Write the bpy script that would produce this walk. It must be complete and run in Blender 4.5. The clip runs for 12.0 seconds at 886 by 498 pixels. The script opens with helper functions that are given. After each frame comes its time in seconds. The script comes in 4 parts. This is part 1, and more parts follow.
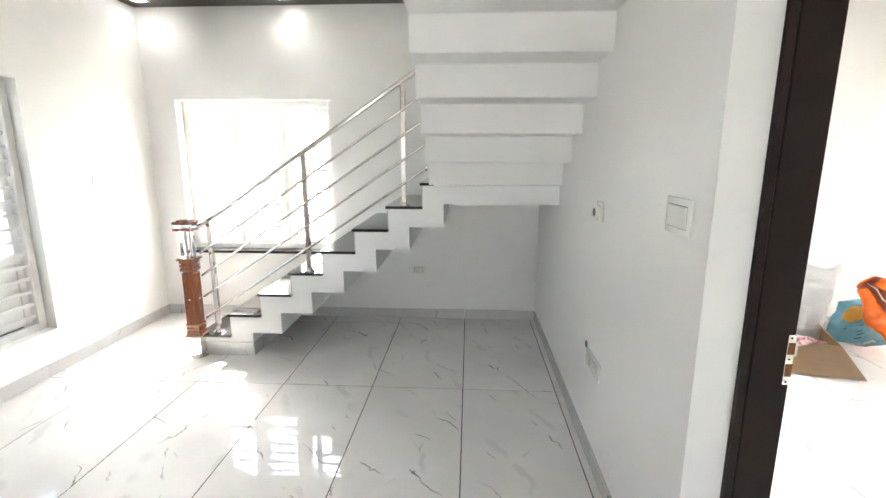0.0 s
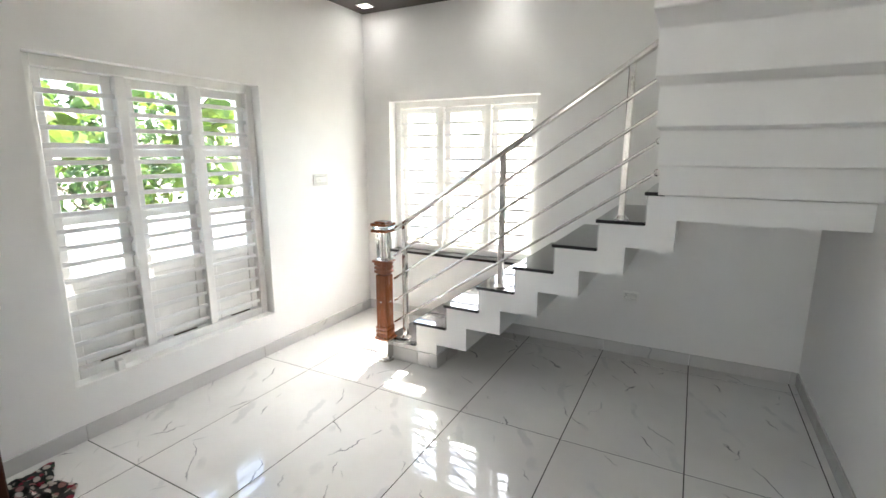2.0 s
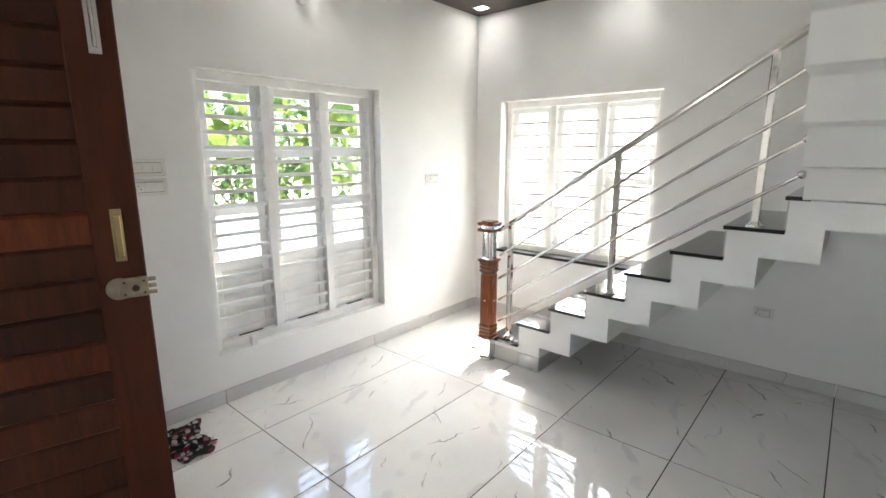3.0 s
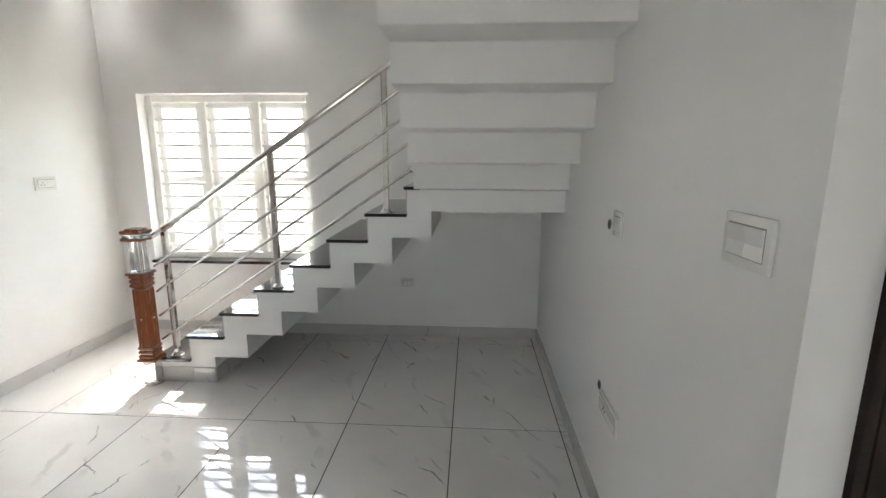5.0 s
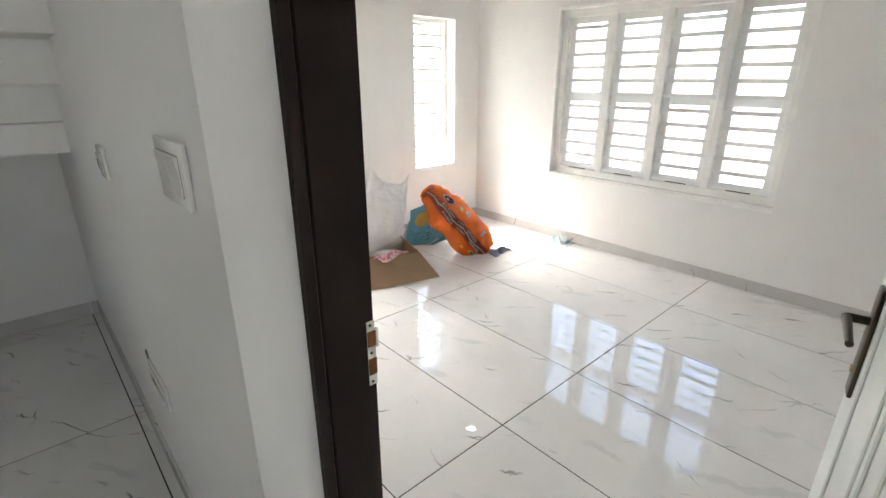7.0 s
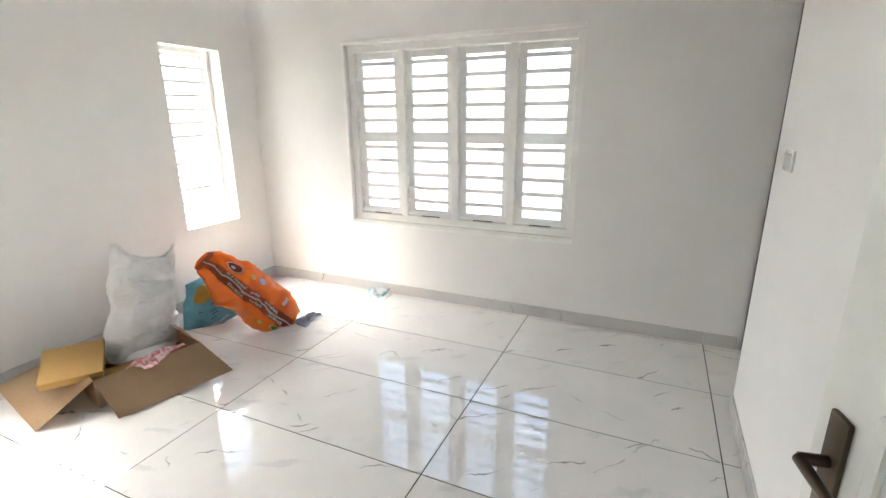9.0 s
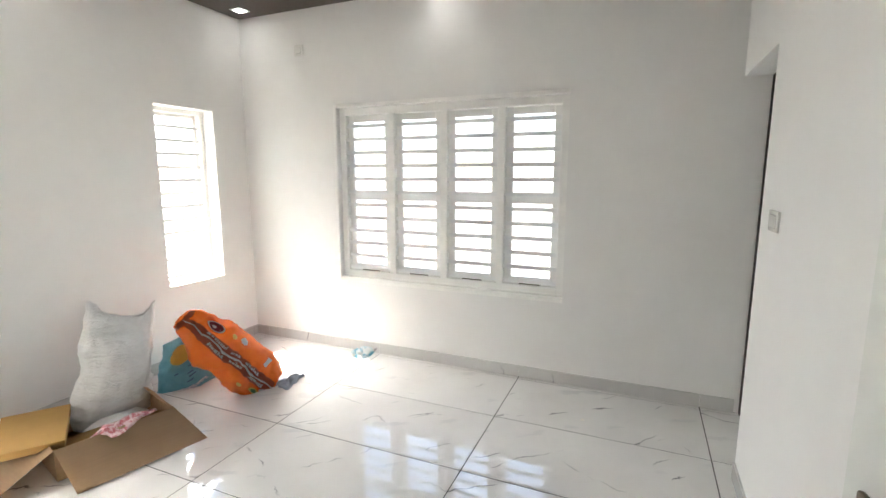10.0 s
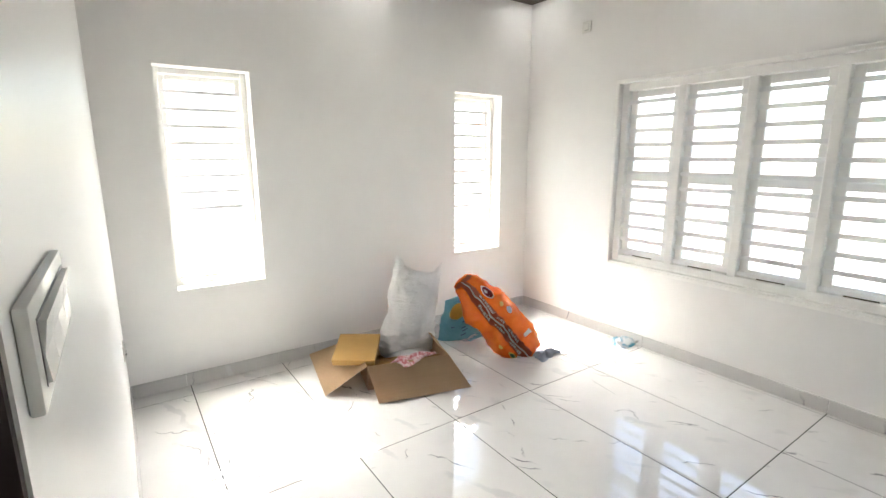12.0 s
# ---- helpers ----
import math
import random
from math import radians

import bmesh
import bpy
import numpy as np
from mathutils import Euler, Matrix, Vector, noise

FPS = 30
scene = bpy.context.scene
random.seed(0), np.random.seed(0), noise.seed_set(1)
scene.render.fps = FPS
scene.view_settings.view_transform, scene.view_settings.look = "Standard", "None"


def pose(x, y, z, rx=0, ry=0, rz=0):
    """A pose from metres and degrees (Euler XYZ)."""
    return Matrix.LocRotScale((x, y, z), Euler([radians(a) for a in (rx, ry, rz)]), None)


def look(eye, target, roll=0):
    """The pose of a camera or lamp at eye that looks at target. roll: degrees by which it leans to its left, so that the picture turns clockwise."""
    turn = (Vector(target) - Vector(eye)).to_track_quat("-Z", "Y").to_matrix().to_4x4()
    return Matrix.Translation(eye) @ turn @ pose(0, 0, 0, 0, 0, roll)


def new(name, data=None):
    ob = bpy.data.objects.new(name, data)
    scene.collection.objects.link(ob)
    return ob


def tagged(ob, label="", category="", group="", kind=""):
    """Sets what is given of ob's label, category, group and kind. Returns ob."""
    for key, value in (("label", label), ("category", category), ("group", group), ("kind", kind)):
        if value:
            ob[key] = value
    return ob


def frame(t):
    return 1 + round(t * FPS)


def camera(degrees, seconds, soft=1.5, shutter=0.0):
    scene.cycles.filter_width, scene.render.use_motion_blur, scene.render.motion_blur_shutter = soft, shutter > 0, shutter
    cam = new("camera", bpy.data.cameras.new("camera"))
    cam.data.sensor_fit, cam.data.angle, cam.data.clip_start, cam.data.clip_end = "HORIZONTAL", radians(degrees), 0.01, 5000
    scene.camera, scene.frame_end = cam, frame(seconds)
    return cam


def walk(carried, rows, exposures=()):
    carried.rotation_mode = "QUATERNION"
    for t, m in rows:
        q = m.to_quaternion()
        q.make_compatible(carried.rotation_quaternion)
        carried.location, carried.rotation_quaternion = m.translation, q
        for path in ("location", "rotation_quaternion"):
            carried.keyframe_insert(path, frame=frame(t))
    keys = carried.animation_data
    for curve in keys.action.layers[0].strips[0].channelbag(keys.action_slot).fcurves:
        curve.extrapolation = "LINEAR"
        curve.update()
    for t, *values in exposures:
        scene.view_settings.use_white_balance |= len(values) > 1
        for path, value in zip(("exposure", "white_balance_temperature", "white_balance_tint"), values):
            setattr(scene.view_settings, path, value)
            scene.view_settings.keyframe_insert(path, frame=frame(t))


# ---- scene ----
cam = camera(86.5, 12.0)
PATH = [
    (0, (0.659, 0.414, 1.518), 3.17, -11.53, 0.09),
    (0.5, (0.675, 0.630, 1.505), 10.24, -11.58, 0.05),
    (1, (0.615, 0.801, 1.505), 13.89, -11.22, 0.10),
    (1.5, (0.562, 0.886, 1.511), 18.13, -11.32, 0.19),
    (2, (0.543, 0.937, 1.515), 27.84, -11.46, 0.10),
    (2.5, (0.546, 0.945, 1.516), 38.70, -11.51, -0.01),
    (2.7, (0.549, 0.939, 1.516), 41.95, -11.48, -0.08),
    (4.5, (0.654, 0.851, 1.503), 15.35, -11.20, 0.11),
    (5, (0.723, 0.865, 1.506), 3.46, -11.38, 0.16),
    (5.5, (0.770, 0.863, 1.495), -10.07, -12.87, 0.54),
    (6, (0.810, 0.833, 1.489), -24.00, -17.28, 0.23),
    (6.2, (0.861, 0.846, 1.483), -28.37, -18.79, 0.15),
    (6.5, (0.924, 0.885, 1.477), -34.11, -19.61, 0.02),
    (7, (1.086, 0.951, 1.483), -42.08, -19.92, 0.05),
    (7.5, (1.216, 1.010, 1.487), -49.84, -20.10, 0.13),
    (7.7, (1.281, 1.049, 1.489), -52.70, -20.04, 0.09),
    (9.3, (1.578, 1.280, 1.504), -68.51, -13.48, 0.18),
    (9.5, (1.588, 1.282, 1.504), -69.50, -11.36, 0.13),
    (10, (1.583, 1.281, 1.504), -67.06, -9.01, -0.03),
    (10.5, (1.582, 1.283, 1.504), -59.35, -8.76, -0.01),
    (11, (1.592, 1.277, 1.503), -49.42, -8.73, -0.07),
    (11.5, (1.600, 1.268, 1.500), -38.97, -8.74, -0.41),
    (12, (1.593, 1.265, 1.503), -34.65, -11.34, -0.16),
]
EXPOSURES = [(0.0, 3.86), (0.5, 3.68), (1.0, 3.38), (1.5, 3.36), (2.5, 3.38), (4.5, 3.08), (5.0, 2.97), (5.5, 2.94), (6.5, 2.86), (7.0, 2.84), (7.7, 2.82), (9.5, 2.74), (10.5, 2.78), (12.0, 2.8)]
walk(cam, [(t, pose(*eye, 90 + pitch, -roll, yaw)) for t, eye, yaw, pitch, roll in PATH], EXPOSURES)

# ---- world, sun and lamps ----
world = bpy.data.worlds.new("sky")
scene.world = world
world.use_nodes = True
wn = world.node_tree
sky = wn.nodes.new("ShaderNodeTexSky")
sky.sky_type = "NISHITA"
sky.sun_disc = False
sky.sun_elevation = radians(51)
sky.sun_rotation = radians(-9)
wn.nodes["Background"].inputs["Strength"].default_value = 0.15
wn.links.new(sky.outputs["Color"], wn.nodes["Background"].inputs["Color"])


def lamp(name, kind, energy, m, color=(1, 1, 1), size=(1, 1), angle=None, spread=180):
    data = bpy.data.lights.new(name, kind)
    data.energy, data.color = energy, color
    if kind == "AREA":
        data.shape, data.size, data.size_y, data.spread = "RECTANGLE", size[0], size[1], radians(spread)
    if kind == "SUN":
        data.angle = radians(angle)
    if kind == "SPOT":
        data.spot_size, data.spot_blend, data.shadow_soft_size = radians(angle), 0.6, 0.03
    ob = new(name, data)
    ob.matrix_world = m
    return ob


SUN_FROM = Vector((-0.10, 0.618, 0.78))
lamp("sun", "SUN", 5.0, look(SUN_FROM * 20, (0, 0, 0)), (1, 0.94, 0.85), angle=0.6)

# Plan of the two rooms
WL, WR, WB = -2.215, 1.28, 4.61      # hall: left wall, right wall, back wall
RL, RR, RF = 1.525, 4.895, 0.78       # bedroom: left, right and front wall faces
CZ1, CZ2 = 2.73, 2.83                # ceiling heights
HB = -2.6                            # closed end of the hall behind the start
GX, GY = 1.234, 3.262                # tile grid

# lamps added outside the windows: sky light, and scattered sun from the glare ones
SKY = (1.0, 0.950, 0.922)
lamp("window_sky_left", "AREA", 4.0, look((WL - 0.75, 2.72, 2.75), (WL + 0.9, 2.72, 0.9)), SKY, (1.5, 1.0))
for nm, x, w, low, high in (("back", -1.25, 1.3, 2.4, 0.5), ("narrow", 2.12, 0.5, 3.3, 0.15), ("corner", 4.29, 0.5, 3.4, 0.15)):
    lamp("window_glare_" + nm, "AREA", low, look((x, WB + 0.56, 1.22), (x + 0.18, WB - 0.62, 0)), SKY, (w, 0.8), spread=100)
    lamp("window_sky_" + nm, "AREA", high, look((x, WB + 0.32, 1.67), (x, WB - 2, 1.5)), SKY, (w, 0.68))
# fill lamp added behind the start to brighten stairs and back wall
lamp("hall_end_fill", "AREA", 4.2, look((0.35, HB - 0.34, 1.55), (0.35, HB + 2, 1.5)), SKY, (1.4, 1.5))
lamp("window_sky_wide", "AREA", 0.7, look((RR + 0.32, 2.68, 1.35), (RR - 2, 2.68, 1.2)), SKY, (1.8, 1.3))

# ---- materials ----


class Mat:
    """A node material with a few shorthands."""

    def __init__(self, name, rough=0.5, metal=0.0, spec=0.5):
        self.m = bpy.data.materials.new(name)
        self.m.use_nodes = True
        self.t = self.m.node_tree
        self.b = self.t.nodes["Principled BSDF"]
        self.b.inputs["Roughness"].default_value = rough
        self.b.inputs["Metallic"].default_value = metal
        self.b.inputs["Specular IOR Level"].default_value = spec

    def node(self, kind, **inputs):
        n = self.t.nodes.new("ShaderNode" + kind)
        for k, v in inputs.items():
            n.inputs[k.replace("_", " ")].default_value = v
        return n

    def op(self, operation):
        n = self.node("Math")
        n.operation = operation
        return n

    def link(self, a, b):
        self.t.links.new(a, b)

    def coords(self, per_object=False, scale=(1, 1, 1), spread=7.0, rotation=(0, 0, 0)):
        tc = self.node("TexCoord")
        mp = self.node("Mapping", Scale=scale, Rotation=rotation)
        self.link(tc.outputs["Object"], mp.inputs["Vector"])
        if per_object:
            info = self.node("ObjectInfo")
            mul = self.node("Math")
            mul.operation = "MULTIPLY"
            mul.inputs[1].default_value = spread
            self.link(info.outputs["Random"], mul.inputs[0])
            self.link(mul.outputs[0], mp.inputs["Location"])
        return mp.outputs["Vector"]

    def noise(self, vec, scale, detail=4.0, rough=0.55, distortion=0.0):
        n = self.node("TexNoise", Scale=scale, Detail=detail, Roughness=rough, Distortion=distortion)
        self.link(vec, n.inputs["Vector"])
        return n.outputs["Fac"]

    def ramp(self, fac, stops, mode="LINEAR"):
        r = self.node("ValToRGB")
        r.color_ramp.interpolation = mode
        e = r.color_ramp.elements
        while len(e) < len(stops):
            e.new(0.5)
        for el, (p, c) in zip(e, stops):
            el.position = p
            el.color = (*c, 1) if len(c) == 3 else c
        self.link(fac, r.inputs["Fac"])
        return r.outputs["Color"]

    def mix(self, fac, a, b, blend="MIX"):
        n = self.t.nodes.new("ShaderNodeMix")
        n.data_type, n.blend_type = "RGBA", blend
        for sock, v in ((n.inputs[0], fac), (n.inputs[6], a), (n.inputs[7], b)):
            if isinstance(v, (int, float)):
                sock.default_value = v
            elif isinstance(v, tuple):
                sock.default_value = (*v, 1)
            else:
                self.link(v, sock)
        return n.outputs[2]

    def color(self, c):
        if isinstance(c, tuple):
            self.b.inputs["Base Color"].default_value = (*c, 1)
        else:
            self.link(c, self.b.inputs["Base Color"])
        return self

    def roughness(self, c):
        self.link(c, self.b.inputs["Roughness"])
        return self

    def bump(self, height, strength=0.1, distance=0.01):
        n = self.node("Bump", Strength=strength, Distance=distance)
        self.link(height, n.inputs["Height"])
        self.link(n.outputs["Normal"], self.b.inputs["Normal"])
        return self


def plain(name, c, rough=0.5, metal=0.0, vary=0.06, scale=6.0, bump=0.03):
    """Paint, plastic or metal with faint unevenness at two scales."""
    m = Mat(name, rough, metal)
    v = m.coords()
    big, fine = m.noise(v, scale, 3), m.noise(v, scale * 25, 3)
    lo = tuple(max(0, x * (1 - vary)) for x in c)
    hi = tuple(min(1, x * (1 + vary)) for x in c)
    m.color(m.ramp(big, [(0.3, lo), (0.7, hi)]))
    if bump:
        m.roughness(m.ramp(fine, [(0.3, (max(0.02, rough - 0.06),) * 3), (0.7, (min(1, rough + 0.06),) * 3)]))
        m.bump(fine, bump, 0.002)
    return m.m


def wall_paint():
    m = Mat("white_wall_paint", 0.42)
    v = m.coords()
    big, mid, fine = m.noise(v, 0.9, 4), m.noise(v, 5, 5), m.noise(v, 160, 3)
    a = m.ramp(big, [(0.3, (0.835, 0.825, 0.805)), (0.7, (0.86, 0.85, 0.83))])
    b = m.ramp(mid, [(0.3, (0.975, 0.975, 0.975)), (0.65, (1, 1, 1))])
    m.color(m.mix(1.0, a, b, "MULTIPLY"))
    m.roughness(m.ramp(mid, [(0.3, (0.38,) * 3), (0.7, (0.5,) * 3)]))
    mx = m.mix(0.35, fine, m.noise(v, 14, 3))
    m.bump(mx, 0.06, 0.003)
    return m.m


def marble(name, per_object=True, gloss=0.007, tone=1.0):
    """White glazed tile with thin grey branching veins."""
    m = Mat(name, gloss, 0, 0.5)
    m.b.inputs["IOR"].default_value = 1.72
    v = m.coords(per_object, (1, 1, 1), 23.0)
    cloud = m.noise(v, 2.2, 5)
    base = m.ramp(cloud, [(0.3, (0.71 * tone, 0.695 * tone, 0.675 * tone)), (0.7, (0.80 * tone, 0.785 * tone, 0.765 * tone))])
    out = base
    # each vein is a wandering line across the tile, broken into stretches of uneven thickness
    for rot, gap, width, dark, seed, lo in (
            (-0.62, 0.40, 0.0019, (0.24, 0.24, 0.245), 0.0, 0.55),
            (0.40, 0.55, 0.0015, (0.30, 0.30, 0.305), 3.1, 0.56),
            (-0.85, 0.30, 0.0013, (0.36, 0.36, 0.36), 5.3, 0.57),
            (-0.45, 0.38, 0.0130, (0.66, 0.655, 0.645), 7.7, 0.52)):
        turn = m.node("Mapping", Rotation=(0, 0, rot), Location=(seed, seed * 0.7, 0))
        m.link(v, turn.inputs["Vector"])
        p = turn.outputs["Vector"]
        axes = m.node("SeparateXYZ")
        m.link(p, axes.inputs[0])
        a = axes.outputs["X"]
        for freq, amount, detail in ((1.6, 0.30, 2.0), (9.0, 0.085, 3.0), (34.0, 0.018, 2.0)):
            sway = m.op("MULTIPLY_ADD")
            m.link(m.noise(p, freq, detail), sway.inputs[0])
            sway.inputs[1].default_value = amount
            m.link(a, sway.inputs[2])
            a = sway.outputs[0]
        fold = m.op("PINGPONG")
        m.link(a, fold.inputs[0])
        fold.inputs[1].default_value = gap / 2
        thick = m.op("MULTIPLY_ADD")
        m.link(m.noise(p, 7.0, 2.0), thick.inputs[0])
        thick.inputs[1].default_value = -width * 2.2
        m.link(fold.outputs[0], thick.inputs[2])
        line = m.ramp(thick.outputs[0], [(0.0, (1, 1, 1)), (width * 0.8, (0, 0, 0))])
        gate = m.ramp(m.noise(p, 4.6, 1.5), [(lo, (0, 0, 0)), (lo + 0.10, (1, 1, 1))])
        out = m.mix(m.mix(1.0, line, gate, "MULTIPLY"), out, dark)
    m.color(out)
    m.roughness(m.ramp(m.noise(v, 3.0, 4), [(0.35, (gloss,) * 3), (0.75, (gloss + 0.005,) * 3)]))
    m.bump(m.noise(v, 3.5, 2), 0.012, 0.01)
    return m.m


def timber(name, dark, light, rough=0.42, axis=(1, 14, 14), per_object=True):
    m = Mat(name, rough)
    v = m.coords(per_object, axis, 9.0)
    g = m.noise(v, 1.6, 6, 0.62, 0.6)
    f = m.noise(v, 9, 4, 0.7)
    c = m.ramp(g, [(0.25, dark), (0.55, tuple((a + b) / 2 for a, b in zip(dark, light))), (0.8, light)])
    c = m.mix(0.35, c, m.ramp(f, [(0.3, dark), (0.7, light)]))
    if per_object:
        info = m.node("ObjectInfo")
        tone = m.ramp(info.outputs["Random"], [(0.0, (0.50, 0.45, 0.42)), (0.8, (1.0, 1.0, 1.0)), (1.0, (1.9, 1.7, 1.6))])
        c = m.mix(1.0, c, tone, "MULTIPLY")
    m.color(c)
    m.roughness(m.ramp(f, [(0.3, (rough - 0.1,) * 3), (0.7, (rough + 0.12,) * 3)]))
    m.bump(f, 0.12, 0.002)
    return m.m


def granite():
    m = Mat("black_polished_granite", 0.06)
    v = m.coords()
    s = m.noise(v, 260, 2, 0.7)
    big = m.noise(v, 9, 4)
    c = m.ramp(s, [(0.45, (0.012, 0.012, 0.013)), (0.62, (0.03, 0.03, 0.032)), (0.75, (0.16, 0.15, 0.15))])
    m.color(m.mix(0.25, c, m.ramp(big, [(0.3, (0.01, 0.01, 0.01)), (0.7, (0.05, 0.048, 0.047))])))
    return m.m


def steel():
    m = Mat("polished_stainless_steel", 0.14, 1.0)
    v = m.coords(False, (1, 1, 1))
    m.color(m.ramp(m.noise(v, 8, 4), [(0.3, (0.62, 0.60, 0.57)), (0.7, (0.76, 0.74, 0.71))]))
    m.roughness(m.ramp(m.noise(v, 60, 4), [(0.3, (0.08,) * 3), (0.75, (0.22,) * 3)]))
    return m.m


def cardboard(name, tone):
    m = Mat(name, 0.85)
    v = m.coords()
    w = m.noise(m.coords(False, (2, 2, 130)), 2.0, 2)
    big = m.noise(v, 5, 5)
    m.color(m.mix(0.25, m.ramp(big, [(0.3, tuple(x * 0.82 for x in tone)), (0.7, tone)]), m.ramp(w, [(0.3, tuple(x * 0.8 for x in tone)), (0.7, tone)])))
    m.bump(w, 0.15, 0.002)
    return m.m


def cloth_like(name, stops, scale, rough=0.7, bump=0.3, bump_scale=30):
    m = Mat(name, rough)
    v = m.coords()
    m.color(m.ramp(m.noise(v, scale, 5, 0.6, 0.5), stops))
    m.bump(m.noise(v, bump_scale, 5), bump, 0.006)
    return m.m


def clear_glass(name, rough=0.0, tint=(0.95, 0.98, 0.97)):
    m = Mat(name, rough)
    m.b.inputs["Base Color"].default_value = (*tint, 1)
    m.b.inputs["Transmission Weight"].default_value = 1.0
    m.b.inputs["IOR"].default_value = 1.45
    return m.m


def glow(name, c, strength):
    m = Mat(name, 0.4)
    m.b.inputs["Base Color"].default_value = (0.9, 0.9, 0.9, 1)
    m.b.inputs["Emission Color"].default_value = (*c, 1)
    m.b.inputs["Emission Strength"].default_value = strength
    return m.m


WALL = wall_paint()
CEIL = plain("white_ceiling_paint", (0.84, 0.835, 0.82), 0.55)
TRAY = plain("brown_ceiling_paint", (0.060, 0.042, 0.036), 0.5, vary=0.1)
TILE = marble("glazed_marble_tile")
SKIRT = marble("glazed_marble_skirting", True, 0.10, 0.80)
GROUT = plain("dark_grout", (0.05, 0.05, 0.048), 0.95)
GRANITE = granite()
STEEL = steel()
NEWEL = timber("varnished_teak", (0.13, 0.034, 0.011), (0.27, 0.080, 0.024), 0.22, (14, 14, 1), False)
TEAK = timber("dark_teak_boards", (0.022, 0.006, 0.002), (0.105, 0.027, 0.007), 0.55, (14, 14, 1))
TEAK_STILE = timber("dark_teak_stile", (0.034, 0.008, 0.002), (0.088, 0.020, 0.005), 0.55, (14, 14, 1), False)
for wood in (TEAK, TEAK_STILE):
    wood.node_tree.nodes["Principled BSDF"].inputs["Specular IOR Level"].default_value = 0.25
FRAME_DARK = plain("dark_brown_enamel", (0.021, 0.0115, 0.0095), 0.55, vary=0.15)
FRAME_DARK.node_tree.nodes["Principled BSDF"].inputs["Specular IOR Level"].default_value = 0.22
FRAME_WHITE = plain("white_enamel", (0.88, 0.87, 0.84), 0.32)
BAR_WHITE = plain("white_grille_enamel", (0.85, 0.85, 0.84), 0.35)
DOOR_WHITE = plain("white_moulded_door_skin", (0.78, 0.79, 0.75), 0.38)
GLASS = clear_glass("window_glass")
PLASTIC = plain("white_switch_plastic", (0.80, 0.79, 0.75), 0.24, vary=0.02, bump=0.0)
GREY_LINE = plain("grey_plastic_gap", (0.22, 0.21, 0.20), 0.5)
BLACK = plain("black_plastic", (0.02, 0.02, 0.02), 0.5)
BRASS = plain("aged_brass", (0.42, 0.33, 0.17), 0.35, 1.0, 0.2)
NICKEL = plain("worn_nickel", (0.30, 0.26, 0.19), 0.38, 1.0, 0.25, 20)
BRONZE = plain("antique_bronze", (0.09, 0.07, 0.05), 0.35, 1.0, 0.25)
SOCKET = plain("dark_brass_socket", (0.20, 0.075, 0.025), 0.35, 0.7, 0.35, 60)
LED = glow("downlight_diffuser", (1, 0.98, 0.95), 4.0)
ACRYLIC = clear_glass("clear_acrylic", 0.06, (0.95, 0.96, 0.96))

# ---- mesh helpers ----


def box(bm, lo, hi, bevel=0.0, segments=1):
    m = Matrix.Translation([(a + b) / 2 for a, b in zip(lo, hi)]) @ Matrix.Diagonal([max(1e-5, b - a) for a, b in zip(lo, hi)] + [1])
    v = bmesh.ops.create_cube(bm, size=1, matrix=m)["verts"]
    if bevel:
        edges = list({e for x in v for e in x.link_edges})
        bmesh.ops.bevel(bm, geom=edges, offset=bevel, segments=segments, affect="EDGES", profile=0.5)
    return bm


def rod(bm, a, b, r, sides=12, r2=None):
    a, b = Vector(a), Vector(b)
    d = b - a
    m = Matrix.Translation((a + b) / 2) @ d.to_track_quat("Z", "Y").to_matrix().to_4x4()
    bmesh.ops.create_cone(bm, cap_ends=True, segments=sides, radius1=r, radius2=r if r2 is None else r2, depth=d.length, matrix=m)
    return bm


def ball(bm, c, r, sides=14):
    bmesh.ops.create_uvsphere(bm, u_segments=sides, v_segments=sides // 2, radius=r, matrix=Matrix.Translation(c))
    return bm


def prism(bm, outline, axis, lo, hi):
    """A flat outline of (a, b) points pulled along an axis: x: (y, z), y: (x, z), z: (x, y)."""
    def at(p, d):
        return {"x": (d, p[0], p[1]), "y": (p[0], d, p[1]), "z": (p[0], p[1], d)}[axis]
    one = [bm.verts.new(at(p, lo)) for p in outline]
    two = [bm.verts.new(at(p, hi)) for p in outline]
    bm.faces.new(one)
    bm.faces.new(two[::-1])
    n = len(outline)
    for i in range(n):
        bm.faces.new((one[i], two[i], two[(i + 1) % n], one[(i + 1) % n]))
    bmesh.ops.recalc_face_normals(bm, faces=bm.faces)
    return bm


def mesh_of(name, bm, material, smooth=False):
    me = bpy.data.meshes.new(name)
    bm.normal_update()
    bm.to_mesh(me)
    bm.free()
    me.materials.append(material)
    if smooth:
        for p in me.polygons:
            p.use_smooth = True
        me.set_sharp_from_angle(angle=radians(40))
    return me


def part(name, bm, material, parent=None, label="", smooth=False):
    ob = new(name, mesh_of(name, bm, material, smooth))
    if parent is not None:
        ob.parent = parent
    return tagged(ob, label)


def thing(name, m, label, category, group="", kind=""):
    ob = new(name)
    ob.empty_display_size = 0.1
    ob.matrix_world = m
    return tagged(ob, label, category, group, kind)


def boxes(*spans, bevel=0.0):
    bm = bmesh.new()
    for lo, hi in spans:
        box(bm, lo, hi, bevel)
    return bm


def wall_piece(name, spans, label, material=None):
    """A wall as solid blocks that leave its openings free, joined and without seams."""
    bm = boxes(*spans)
    return tagged(part(name, bm, material or WALL), label, "wall", kind="structure")


# ---- structure ----
T = 0.22
TOP = 3.0


